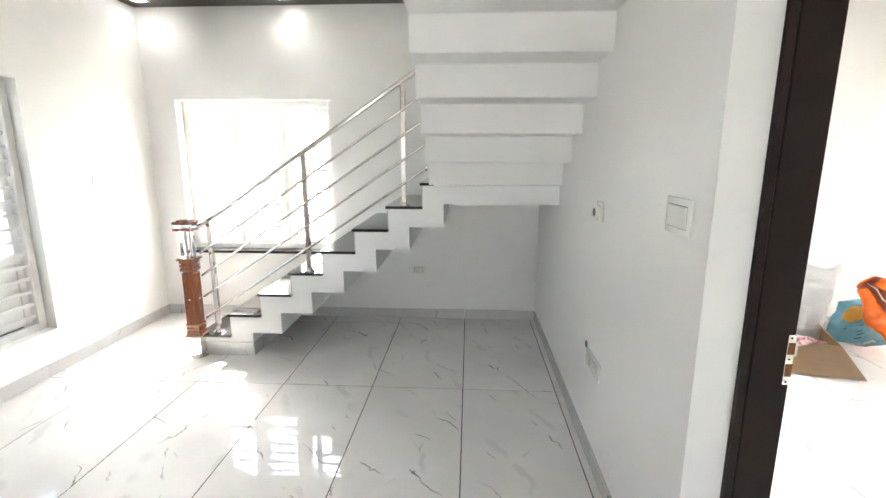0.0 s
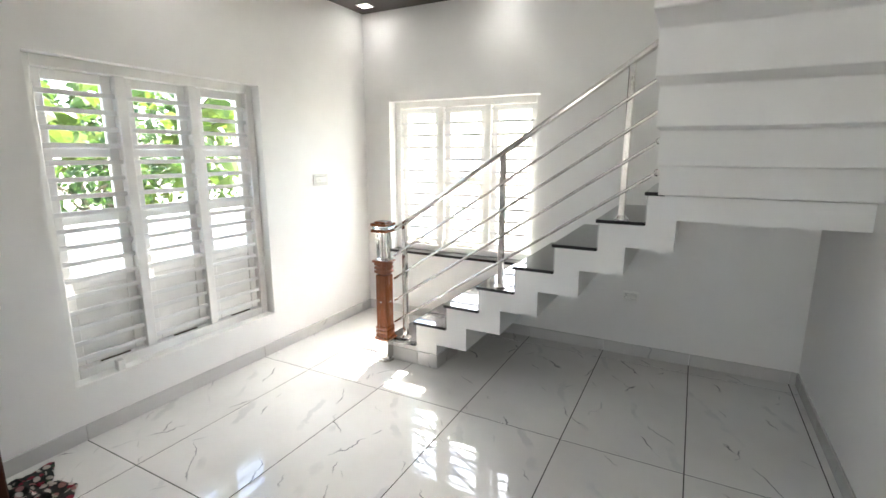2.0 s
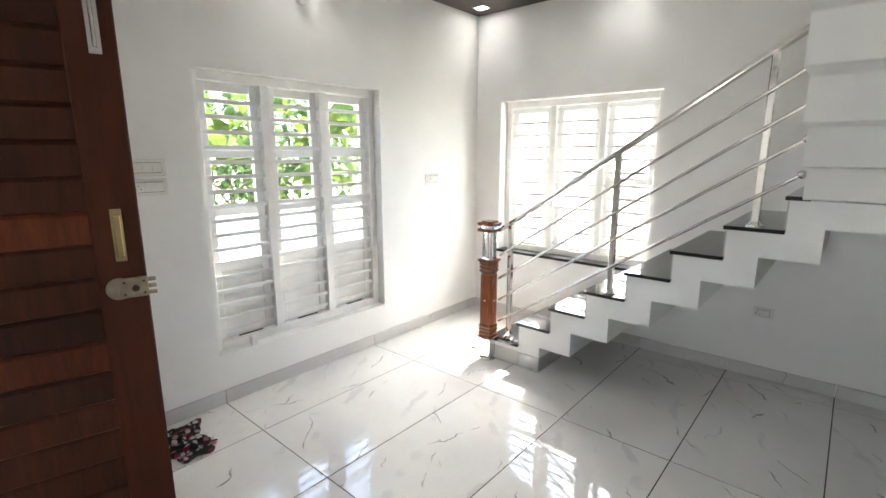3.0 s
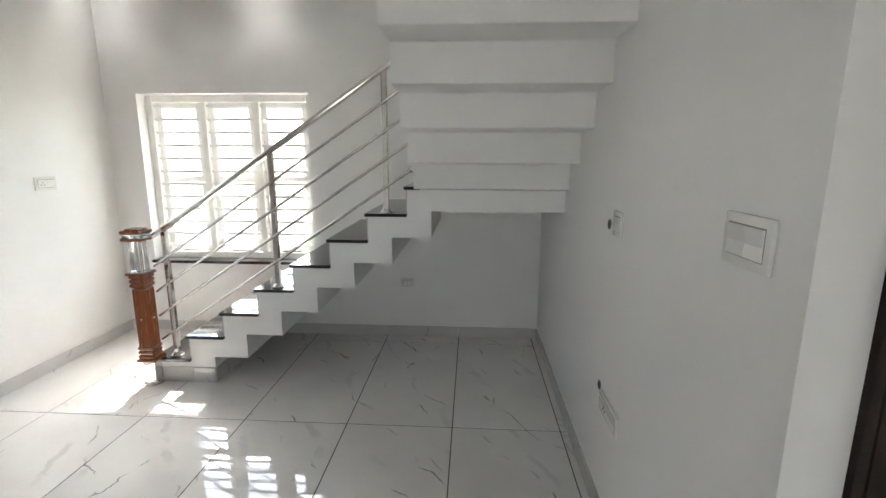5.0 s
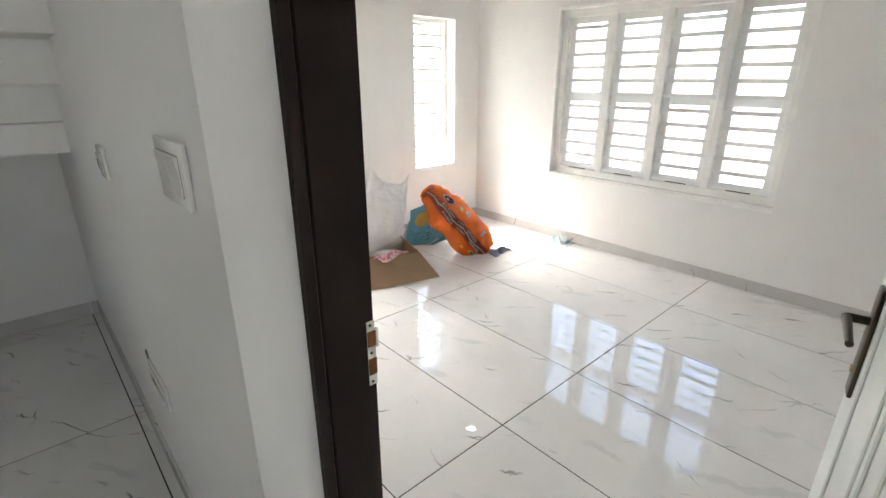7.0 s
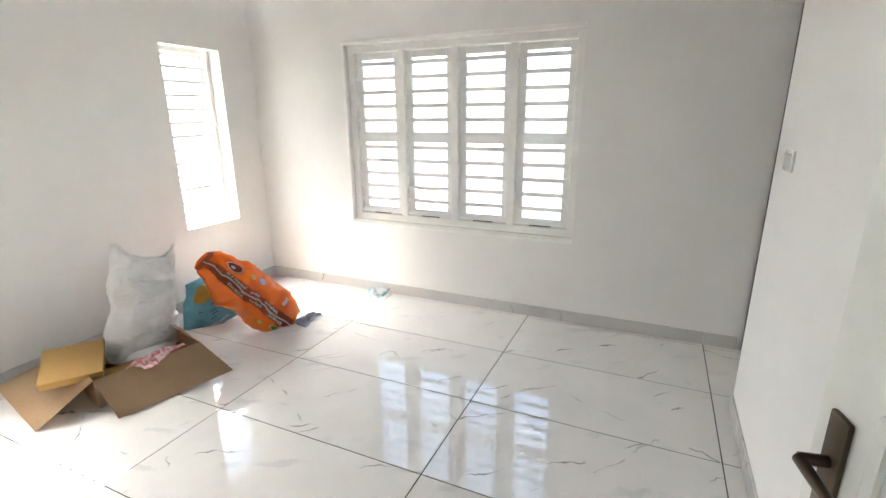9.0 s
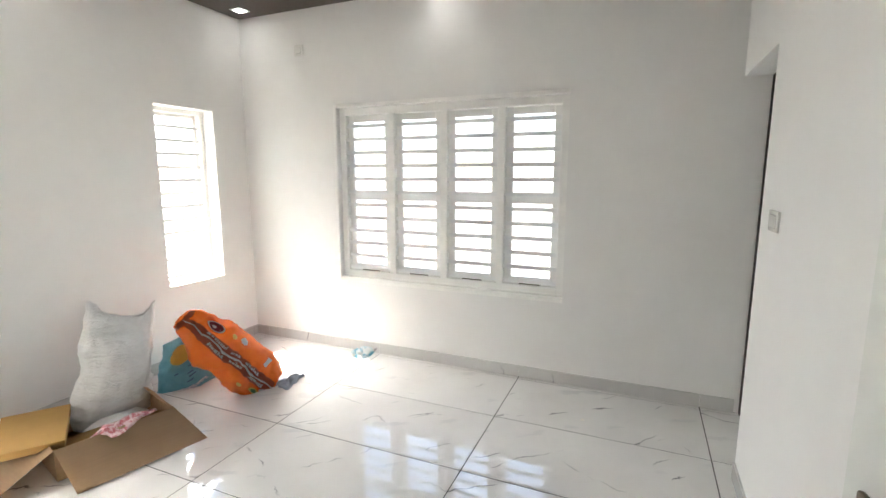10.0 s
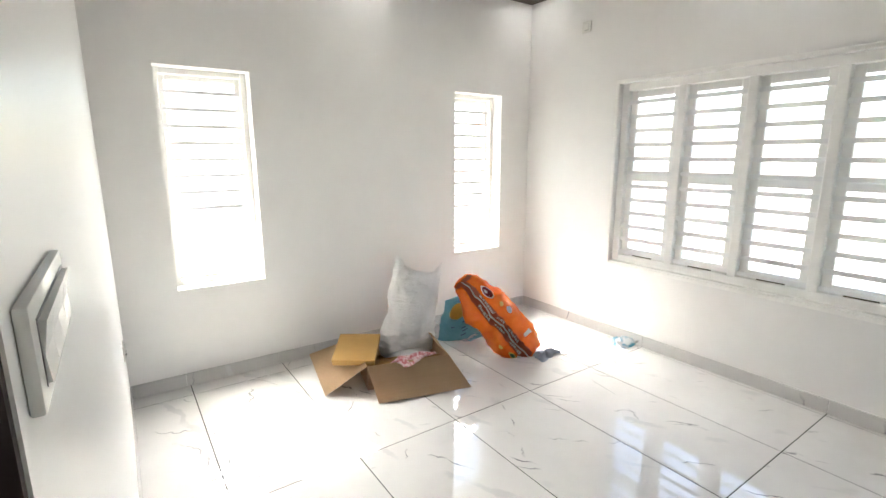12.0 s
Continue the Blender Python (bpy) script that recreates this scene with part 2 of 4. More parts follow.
def pierced(axis, face, out, lo, hi, top, holes):
    """Blocks of a wall along an axis between lo and hi; holes are (from, to, bottom, top)."""
    spans = []
    a, b = sorted((face, face + out))

    def add(u0, u1, z0, z1):
        if u1 - u0 > 1e-4 and z1 - z0 > 1e-4:
            spans.append(((a, u0, z0), (b, u1, z1)) if axis == "y" else ((u0, a, z0), (u1, b, z1)))
    u = lo
    for h0, h1, z0, z1 in sorted(holes):
        add(u, h0, 0, top)
        add(h0, h1, 0, z0)
        add(h0, h1, z1, top)
        u = h1
    add(u, hi, 0, top)
    return spans


W_LEFT = (2.05, 3.39, 0.30, 1.98)       # along y
W_BACK = (-1.945, -0.555, 0.615, 1.97)  # along x
W_N1 = (1.845, 2.385, 0.645, 2.03)
W_N2 = (4.03, 4.55, 0.628, 2.02)
W_WIDE = (1.766, 3.627, 0.630, 2.034)    # along y
D_Y0, D_Y1, D_H = 0.80, 1.645, 2.10     # bedroom doorway along y
N_X, N_H = 4.13, 2.065                  # bedroom recess

wall_piece("wall_left", pierced("y", WL, -T, HB - T, WB + T, TOP, [W_LEFT]), "white painted plaster wall with a tall three-light window")
wall_piece("wall_back", pierced("x", WB, T, WL, RR, TOP, [W_BACK, W_N1, W_N2]), "white painted plaster wall with window openings")
wall_piece("wall_between", pierced("y", WR, RL - WR, HB - T, WB, TOP, [(D_Y0, D_Y1, 0, D_H)]), "white painted partition wall with a doorway")
wall_piece("wall_right", pierced("y", RR, T, -0.6, WB + T, TOP, [W_WIDE]), "white painted plaster wall with a wide four-light window")
wall_piece("wall_bedroom_front", pierced("x", RF, -0.2, RL, RR, TOP, [(N_X, RR, 0, N_H)]), "white painted plaster wall beside a recessed doorway")
wall_piece("wall_recess_end", [((RL, -0.6, 0), (RR, -0.5, TOP))], "plain white plaster wall closing the recess")
# unseen opening made up in the closing wall for the fill lamp
W_FILL = (-0.35, 1.05, 0.80, 2.30)
wall_piece("wall_hall_end", pierced("x", HB, -T, WL, WR, TOP, [W_FILL]), "white plaster wall closing the hall, with an added unseen window opening")
wall_piece("wall_entrance", pierced("x", 0.33, -0.2, WL, -0.30, TOP, [(-1.49, -0.52, 0, 2.15)]), "white painted plaster wall round the entrance door")

# tiled floor: a dark grout bed with every tile its own piece
floor = tagged(part("floor", boxes(((WL - 0.2, HB - 0.2, -0.06), (RR + 0.2, WB + 0.2, -0.0016))), GROUT), "floor of large glossy white marble-look tiles with grey veins", "floor", kind="structure")


def slab_ceiling(name, x0, x1, y0, y1, z, border, label):
    """A brown lowered border round a white raised tray, in one mesh of two materials."""
    bm = bmesh.new()
    xi0, xi1, yi0, yi1 = x0 + border, x1 - border, y0 + border, y1 - border
    for lo, hi in (((x0, y0, z), (x1, yi0, TOP)), ((x0, yi1, z), (x1, y1, TOP)), ((x0, yi0, z), (xi0, yi1, TOP)), ((xi1, yi0, z), (x1, yi1, TOP))):
        box(bm, lo, hi)
    n = len(bm.faces)
    box(bm, (xi0, yi0, z + 0.12), (xi1, yi1, TOP))
    bm.faces.ensure_lookup_table()
    for f in bm.faces[n:]:
        f.material_index = 1
    ob = part(name, bm, TRAY)
    ob.data.materials.append(CEIL)
    return tagged(ob, label, "ceiling", kind="structure")


slab_ceiling("ceiling_hall", WL, WR, HB, WB, CZ1, 0.38, "false ceiling with a dark brown border round a white tray")
slab_ceiling("ceiling_bedroom", RL, RR, RF, WB, CZ2, 0.38, "false ceiling with a dark brown border round a white tray")
tagged(part("ceiling_recess", boxes(((N_X - 0.1, -0.5, N_H + 0.01), (RR, RF - 0.2, TOP))), CEIL), "plain white soffit over the recess", "ceiling", kind="structure")
tagged(part("roof_slab", boxes(((WL - T, HB - T, TOP), (RR + T, WB + T, TOP + 0.15))), CEIL), "plain white roof slab", "roof", kind="structure")


def downlight(x, y, z, power=0.2):
    t = thing("downlight", pose(x, y, z), "small square recessed LED downlight, lit, in the brown border", "ceiling light", "downlights")
    bm = bmesh.new()
    for a, b in (((-0.055, -0.055, -0.006), (0.055, -0.042, 0.02)), ((-0.055, 0.042, -0.006), (0.055, 0.055, 0.02)), ((-0.055, -0.042, -0.006), (-0.042, 0.042, 0.02)), ((0.042, -0.042, -0.006), (0.055, 0.042, 0.02))):
        box(bm, a, b)
    part("frame", bm, PLASTIC, t)
    part("diffuser", boxes(((-0.042, -0.042, -0.004), (0.042, 0.042, 0.01))), LED, t, "glowing white diffuser")
    lamp("downlight_beam", "SPOT", power, look((x, y, z - 0.03), (x, y, 0)), (1, 0.97, 0.93), angle=110)


for x, y in ((WL + 0.18, WB - 0.2), (-0.85, WB - 0.2), (WL + 0.18, 2.7)):
    downlight(x, y, CZ1)
for x, y in ((RR - 0.18, WB - 0.2), (3.2, WB - 0.2), (RR - 0.18, 2.7)):
    downlight(x, y, CZ2)

# ---- windows ----
# Local axes: x along the wall, y outwards, z up; the origin lies at the opening's lower corner on the inner wall face.


def frame_ring(bm, x0, x1, z0, z1, w, y0, y1, bevel=0.004):
    box(bm, (x0, y0, z0), (x0 + w, y1, z1), bevel)
    box(bm, (x1 - w, y0, z0), (x1, y1, z1), bevel)
    box(bm, (x0 + w, y0, z0), (x1 - w, y1, z0 + w), bevel)
    box(bm, (x0 + w, y0, z1 - w), (x1 - w, y1, z1), bevel)
    return bm


def window(name, m, width, height, lights, depth, rails, bar_gap, panel=0.0, sill=None, label="", bar=0.0105, f=0.055, stile=0.052, casing=0.0, first=0.06):
    """A white window: outer frame, mullions, level grille bars, casements with glass, and a sill."""
    t = thing(name, m, label, "window", kind="structure")
    y0, y1 = depth, depth + 0.075
    part("window_frame", frame_ring(bmesh.new(), 0, width, 0.01, height, f, y0, y1), FRAME_WHITE, t)
    if casing:
        for lo, hi in (((-casing, -0.010, -casing), (-0.001, 0.02, height + casing)), ((0, -0.010, -casing), (width, 0.02, -0.001)), ((0, -0.010, height + 0.001), (width, 0.02, height + casing))):
            part("casing", boxes((lo, hi), bevel=0.003), FRAME_WHITE, t)
    step = (width - 2 * f + f) / lights
    for i in range(lights):
        xa = f + i * step
        xb = xa + step - f
        if i:
            part("mullion", boxes(((xa - f, y0, f + 0.01), (xa, y1, height - f)), bevel=0.004), FRAME_WHITE, t)
        z = f + first
        while z < height - f - 0.03:
            part("grille_bar", boxes(((xa, y0 + 0.018, z - bar), (xb, y0 + 0.018 + min(0.009, bar), z + bar)), bevel=0.002), BAR_WHITE, t)
            z += bar_gap
        sash = part("casement", frame_ring(bmesh.new(), xa + 0.002, xb - 0.002, f + 0.012, height - f - 0.002, stile, y0 + 0.042, y0 + 0.07), FRAME_WHITE, t)
        edges = [f + stile + 0.008] + list(rails) + [height - f - stile + 0.002]
        for r in rails:
            part("glazing_rail", boxes(((xa + stile - 0.002, y0 + 0.044, r - 0.028), (xb - stile + 0.002, y0 + 0.068, r + 0.028)), bevel=0.003), FRAME_WHITE, sash)
        for k in range(len(edges) - 1):
            lo, hi = edges[k], edges[k + 1]
            if panel and k == 0:
                part("lower_panel", boxes(((xa + stile - 0.002, y0 + 0.05, lo), (xb - stile + 0.002, y0 + 0.062, hi))), FRAME_WHITE, sash, "white solid lower panel")
            else:
                pane = part("pane", boxes(((xa + stile - 0.002, y0 + 0.055, lo), (xb - stile + 0.002, y0 + 0.059, hi))), GLASS, sash)
                pane.visible_shadow = False
        part("stay", boxes(((xa + 0.12, y0 + 0.02, f + 0.012), (xa + 0.28, y0 + 0.03, f + 0.018))), BRONZE, sash, "thin dark window stay")
    if sill == "granite":
        part("window_sill", boxes(((-0.012, -0.03, -0.012), (width + 0.012, depth + 0.01, 0.012)), bevel=0.003), GRANITE, t, "black granite sill")
    else:
        part("window_sill", boxes(((0.001, -0.004, 0.0), (width - 0.001, depth + 0.01, 0.012)), bevel=0.003), FRAME_WHITE, t)
    return t


window("window_1", pose(WL, W_LEFT[0], W_LEFT[2], rz=90), W_LEFT[1] - W_LEFT[0], W_LEFT[3] - W_LEFT[2], 3, 0.07, (0.52, 0.87, 1.22), 0.0875, 1.0, bar=0.0125,
       label="tall white three-light window with level grille bars, panes and solid lower panels")
window("window_2", pose(W_BACK[0], WB, W_BACK[2]), W_BACK[1] - W_BACK[0], W_BACK[3] - W_BACK[2], 3, 0.10, (0.68,), 0.105, sill="granite", bar=0.0115,
       label="white three-light window with grille bars over a black granite sill")
for nm, w in (("window_3", W_N1), ("window_4", W_N2)):
    window(nm, pose(w[0], WB, w[2]), w[1] - w[0], w[3] - w[2], 1, 0.12, (), 0.105, bar=0.0115, f=0.035, stile=0.03, label="narrow white window with level grille bars in a deep reveal")
window("window_5", pose(RR, W_WIDE[1], W_WIDE[2], rz=-90), W_WIDE[1] - W_WIDE[0], W_WIDE[3] - W_WIDE[2], 4, 0.04, (0.69,), 0.1065, bar=0.0150, casing=0.028, first=0.0355,
       label="wide white four-light window with level grille bars")

# unseen window added to fit the fill opening
window("fill_window", pose(W_FILL[1], HB, W_FILL[2], rz=180), W_FILL[1] - W_FILL[0], W_FILL[3] - W_FILL[2], 2, 0.08, (0.75,), 0.108,
       label="unseen white two-light window added to let fill light into the hall")

t = thing("window_wedge", pose(WL - 0.015, 2.28, W_LEFT[2] + 0.012), "small white wooden wedge on the window sill", "wedge")
part("block", boxes(((-0.02, -0.02, 0), (0.02, 0.02, 0.06)), bevel=0.004), FRAME_WHITE, t)

# ---- bedroom door ----


def door_frame():
    t = thing("door_frame", pose(0, 0, 0), "dark brown painted door frame with a rebate, strike plate on one jamb", "door frame", kind="structure")
    x0, x1, xr = 1.392, 1.5225, 1.416
    for y, s in ((D_Y1, -1), (D_Y0, 1)):
        outline = [(x0, y + 0.02 * -s), (x0, y + s * 0.017), (xr - 0.004, y + s * 0.017), (xr, y + s * 0.011), (xr + 0.003, y + s * 0.006), (xr + 0.006, y + s * 0.012), (x1, y + s * 0.012), (x1, y + 0.02 * -s)]
        part("jamb", prism(bmesh.new(), outline, "z", 0, D_H), FRAME_DARK, t)
    part("head", boxes(((x0, D_Y0 + 0.012, D_H - 0.03), (x1, D_Y1 - 0.012, D_H + 0.01)), bevel=0.003), FRAME_DARK, t)
    yj = D_Y1 - 0.012
    plate = part("strike_plate", boxes(((1.5055, yj - 0.0015, 0.908), (1.5245, yj + 0.002, 1.05)), bevel=0.0005), STEEL, t, "steel strike plate with two bolt sockets")
    for z0, z1 in ((0.932, 0.968), (0.995, 1.028)):
        part("bolt_hole", boxes(((1.5075, yj - 0.0025, z0), (1.5248, yj + 0.001, z1))), SOCKET, plate, "dark brass bolt socket")
    part("strike_lip", boxes(((1.5245, yj - 0.003, 0.99), (1.531, yj + 0.001, 1.032)), bevel=0.001), STEEL, plate)
    for z in (0.916, 0.981, 1.041):
        part("screw", rod(bmesh.new(), (1.514, yj - 0.0022, z), (1.514, yj, z), 0.003, 8), BRONZE, plate)
    return t


door_frame()


def panel_door():
    """A moulded panel door standing open; x runs from the hinge to the free edge, y is the side seen."""
    ang = 11.4
    t = thing("door_1", pose(1.56, 0.845, 0.006, rz=ang), "white moulded panel door, standing open", "door", kind="structure")
    w, h, th = 0.80, 2.03, 0.036
    part("door_leaf", boxes(((0, -th, 0), (w, 0, h)), bevel=0.003), DOOR_WHITE, t)
    for x0, x1, z0, z1 in ((0.12, 0.37, 1.22, 1.88), (0.43, 0.68, 1.22, 1.88), (0.12, 0.37, 0.20, 1.14), (0.43, 0.68, 0.20, 1.14)):
        p = part("raised_panel", frame_ring(bmesh.new(), x0, x1, z0, z1, 0.030, -0.002, 0.0055, 0.005), DOOR_WHITE, t)
        part("panel_field", boxes(((x0 + 0.05, -0.002, z0 + 0.05), (x1 - 0.05, 0.0045, z1 - 0.05)), bevel=0.0045), DOOR_WHITE, p)
    for side, y in ((1, 0.0), (-1, -th)):
        bm = bmesh.new()
        box(bm, (w - 0.085, min(y, y + side * 0.009), 0.85), (w - 0.04, max(y, y + side * 0.009), 1.095), 0.004, 2)
        plate = part("lock_plate", bm, BRONZE, t, "dark bronze lever plate", True)
        bm = bmesh.new()
        yy = y + side * 0.045
        rod(bm, (w - 0.062, y, 1.02), (w - 0.062, yy, 1.02), 0.009)
        rod(bm, (w - 0.062, yy, 1.02), (w - 0.185, yy, 1.015), 0.009, r2=0.007)
        part("lever", bm, BRONZE, plate, "", True)
        bm = bmesh.new()
        rod(bm, (w - 0.062, y, 0.91), (w - 0.062, y + side * 0.014, 0.91), 0.008)
        part("key_cylinder", bm, BRASS, plate, "", True)
    part("lock_face", boxes(((w - 0.001, -th + 0.006, 0.86), (w + 0.0015, -0.006, 1.06))), BRASS, t, "brass lock edge plate")
    for z in (0.25, 1.0, 1.8):
        bm = bmesh.new()
        rod(bm, (-0.004, 0.004, z - 0.05), (-0.004, 0.004, z + 0.05), 0.006)
        part("hinge", bm, STEEL, t, "", True)


panel_door()


def recess_frame():
    t = thing("recess_door_frame", pose(0, 0, 0), "dark brown door frame set back in the bedroom recess", "door frame", kind="structure")
    part("jamb", boxes(((RR - 0.05, 0.50, 0), (RR, 0.643, N_H)), bevel=0.003), FRAME_DARK, t)
    part("jamb", boxes(((N_X, 0.50, 0), (N_X + 0.05, 0.578, N_H)), bevel=0.003), FRAME_DARK, t)
    part("head", boxes(((N_X + 0.05, 0.50, N_H - 0.05), (RR - 0.05, 0.578, N_H)), bevel=0.003), FRAME_DARK, t)
    part("closed_leaf", boxes(((N_X + 0.05, 0.515, 0.01), (RR - 0.05, 0.55, N_H - 0.05))), DOOR_WHITE, t)


recess_frame()

# ---- stairs ----
RISE, GO, WAIST, Y_ST = 0.1645, 0.2437, 0.15, 3.70
X1 = -1.128                      # riser between the first and second tread
RX = [X1 + GO * k for k in range(7)]
F2_L = 0.385                     # free edge of the upper flight


def staircase():
    t = thing("staircase", pose(0, 0, 0), "white folded concrete staircase with black granite treads, turning at a landing", "staircase", kind="structure")
    zt = [RISE * k - 0.02 for k in range(1, 9)]
    up = [(-1.375, 0), (-1.375, zt[0])]
    for k in range(7):
        up += [(RX[k], zt[k]), (RX[k], zt[k + 1])]
    up += [(WR, zt[7]), (WR, RISE * 8 - WAIST)]
    down = []
    for k in range(6, 0, -1):
        down += [(RX[k] + 0.147, RISE * (k + 2) - WAIST), (RX[k] + 0.147, RISE * (k + 1) - WAIST)]
    down += [(RX[0] + 0.163, RISE * 2 - WAIST), (RX[0] + 0.163, 0)]
    part("lower_flight", prism(bmesh.new(), up + down, "y", Y_ST, WB), WALL, t)
    for k in range(8):
        x0 = (-1.375 if k == 0 else RX[k - 1]) - 0.018
        x1 = RX[k] - 0.001 if k < 7 else WR
        bm = boxes(((x0, Y_ST - 0.022, zt[k]), (min(x1, F2_L + 0.03), WB, zt[k] + 0.02)), bevel=0.003)
        if k == 7:
            box(bm, (F2_L + 0.03, Y_ST + 0.11, zt[k]), (x1, WB, zt[k] + 0.02), 0.003)
        part("tread", bm, GRANITE, t, "polished black granite tread")
    for k in range(7):
        part("riser_facing", boxes(((RX[k] - 0.008, Y_ST + 0.004, zt[k] + 0.0205), (RX[k] - 0.0005, WB, zt[k + 1]))), SKIRT, t)
    low = [(Y_ST - 0.08, 1.306)]
    for k in range(1, 9):
        z = 1.293 + RISE * k
        y = low[0][0] - 0.249 * k
        low += [(low[-1][0], z), (y, z)]
    bm = prism(bmesh.new(), low + [(low[-1][0], TOP), (Y_ST + 0.1, TOP), (Y_ST + 0.1, 1.29)], "x", F2_L, WR)
    folds = [e for e in bm.edges if abs(e.verts[0].co.x - e.verts[1].co.x) > 0.5 and e.verts[0].co.z < 2.7]
    bmesh.ops.bevel(bm, geom=folds, offset=0.009, segments=3, affect="EDGES", profile=0.5)
    part("upper_flight", bm, WALL, t, "", True)
    for x0, x1 in ((-1.33, -1.12), (-1.118, RX[0] + 0.163)):
        part("stair_skirting", boxes(((x0, Y_ST - 0.010, 0), (x1, Y_ST, 0.105)), bevel=0.002), SKIRT, t)
    part("stair_skirting", boxes(((RX[0] + 0.163, Y_ST - 0.010, 0), (RX[0] + 0.172, WB - 0.012, 0.105)), bevel=0.002), SKIRT, t)


staircase()
Y_RAIL = 3.745


def railing():
    t = thing("stair_railing", pose(0, 0, 0), "polished stainless steel stair railing with four slanting rails", "railing")

    def z_at(x):
        return 1.03 + (x + 1.25) * 0.667

    bm = bmesh.new()
    a, b = Vector((-1.25, Y_RAIL, z_at(-1.25))), Vector((F2_L + 0.03, Y_RAIL, z_at(F2_L + 0.03)))
    d = b - a
    m = Matrix.Translation((a + b) / 2) @ Matrix.Rotation(-math.atan2(d.z, d.x), 4, "Y")
    box(bm, (-d.length / 2, -0.03, -0.014), (d.length / 2, 0.03, 0.014), 0.006, 2)
    bmesh.ops.transform(bm, matrix=m, verts=bm.verts)
    part("handrail", bm, STEEL, t, "flat polished handrail", True)
    bm = bmesh.new()
    rod(bm, (-1.335, Y_RAIL - 0.03, 0.975), (-1.25, Y_RAIL, z_at(-1.25)), 0.016)
    part("handrail_bend", bm, STEEL, t, "", True)
    for k, x in ((0, -1.25), (3, -0.515), (6, 0.20)):
        z0 = RISE * (k + 1)
        post = part("post", boxes(((x - 0.017, Y_RAIL - 0.017, z0), (x + 0.017, Y_RAIL + 0.017, z_at(x) - 0.01)), bevel=0.004), STEEL, t)
        bm = bmesh.new()
        rod(bm, (x, Y_RAIL, z0), (x, Y_RAIL, z0 + 0.008), 0.042, 20)
        rod(bm, (x, Y_RAIL, z0 + 0.008), (x, Y_RAIL, z0 + 0.026), 0.036, 20, 0.022)
        part("base_flange", bm, STEEL, post, "", True)
    for i, drop in enumerate((0.19, 0.36, 0.525, 0.69)):
        x0, x1 = -1.325, F2_L + 0.02 if i < 2 else F2_L - 0.02
        bm = bmesh.new()
        rod(bm, (x0, Y_RAIL - 0.03, z_at(x0) - drop), (x1, Y_RAIL - 0.03, z_at(x1) - drop), 0.0085)
        rail = part("rail", bm, STEEL, t, "", True)
        if i >= 2:
            part("ball_end", ball(bmesh.new(), (x1, Y_RAIL - 0.03, z_at(x1) - drop), 0.02), STEEL, rail, "", True)


railing()


def newel():
    t = thing("newel_post", pose(-1.375, 3.66, 0), "newel post of varnished teak and clear acrylic on a steel foot", "newel post")
    bm = bmesh.new()
    rod(bm, (0, 0, 0), (0, 0, 0.01), 0.062, 24)
    rod(bm, (0, 0, 0.01), (0, 0, 0.022), 0.052, 24, 0.044)
    part("foot", bm, STEEL, t, "round steel foot", True)
    part("sleeve", boxes(((-0.042, -0.042, 0.02), (0.042, 0.042, 0.175)), bevel=0.004), STEEL, t)
    bm = bmesh.new()
    box(bm, (-0.062, -0.062, 0.170), (0.062, 0.062, 0.186), 0.003)
    box(bm, (-0.062, -0.062, 0.752), (0.062, 0.062, 0.768), 0.003)
    box(bm, (-0.046, -0.046, 0.27), (0.046, 0.046, 0.66), 0.006)
    for z in (0.186, 0.214, 0.242, 0.666, 0.694, 0.722):
        box(bm, (-0.042, -0.042, z), (0.042, 0.042, z + 0.008))
        box(bm, (-0.052, -0.052, z + 0.007), (0.052, 0.052, z + 0.029), 0.006, 2)
    part("wooden_shaft", bm, NEWEL, t, "varnished teak shaft with turned grooves")
    part("acrylic_block", boxes(((-0.038, -0.038, 0.768), (0.038, 0.038, 0.97)), bevel=0.004), ACRYLIC, t, "clear acrylic block")
    part("core_rod", rod(bmesh.new(), (0.0, 0, 0.768), (0.0, 0, 1.0), 0.008), STEEL, t)
    part("cap_plate", boxes(((-0.065, -0.065, 0.97), (0.065, 0.065, 0.990)), bevel=0.004), NEWEL, t)
    part("cap_spacer", boxes(((-0.055, -0.055, 0.990), (0.055, 0.055, 1.015)), bevel=0.002), ACRYLIC, t, "clear acrylic spacer")
    bm = boxes(((-0.065, -0.065, 1.015), (0.065, 0.065, 1.035)), bevel=0.004)
    box(bm, (-0.045, -0.045, 1.034), (0.045, 0.045, 1.046), 0.004)
    part("cap_top", bm, NEWEL, t)
    for x, y in ((0.0, -0.047), (0.047, 0.0)):
        bm = bmesh.new()
        ball(bm, (x, y, 0.46), 0.008, 10)
        part("stud", bm, STEEL, t, "small steel stud", True)


newel()

# ---- entrance door ----


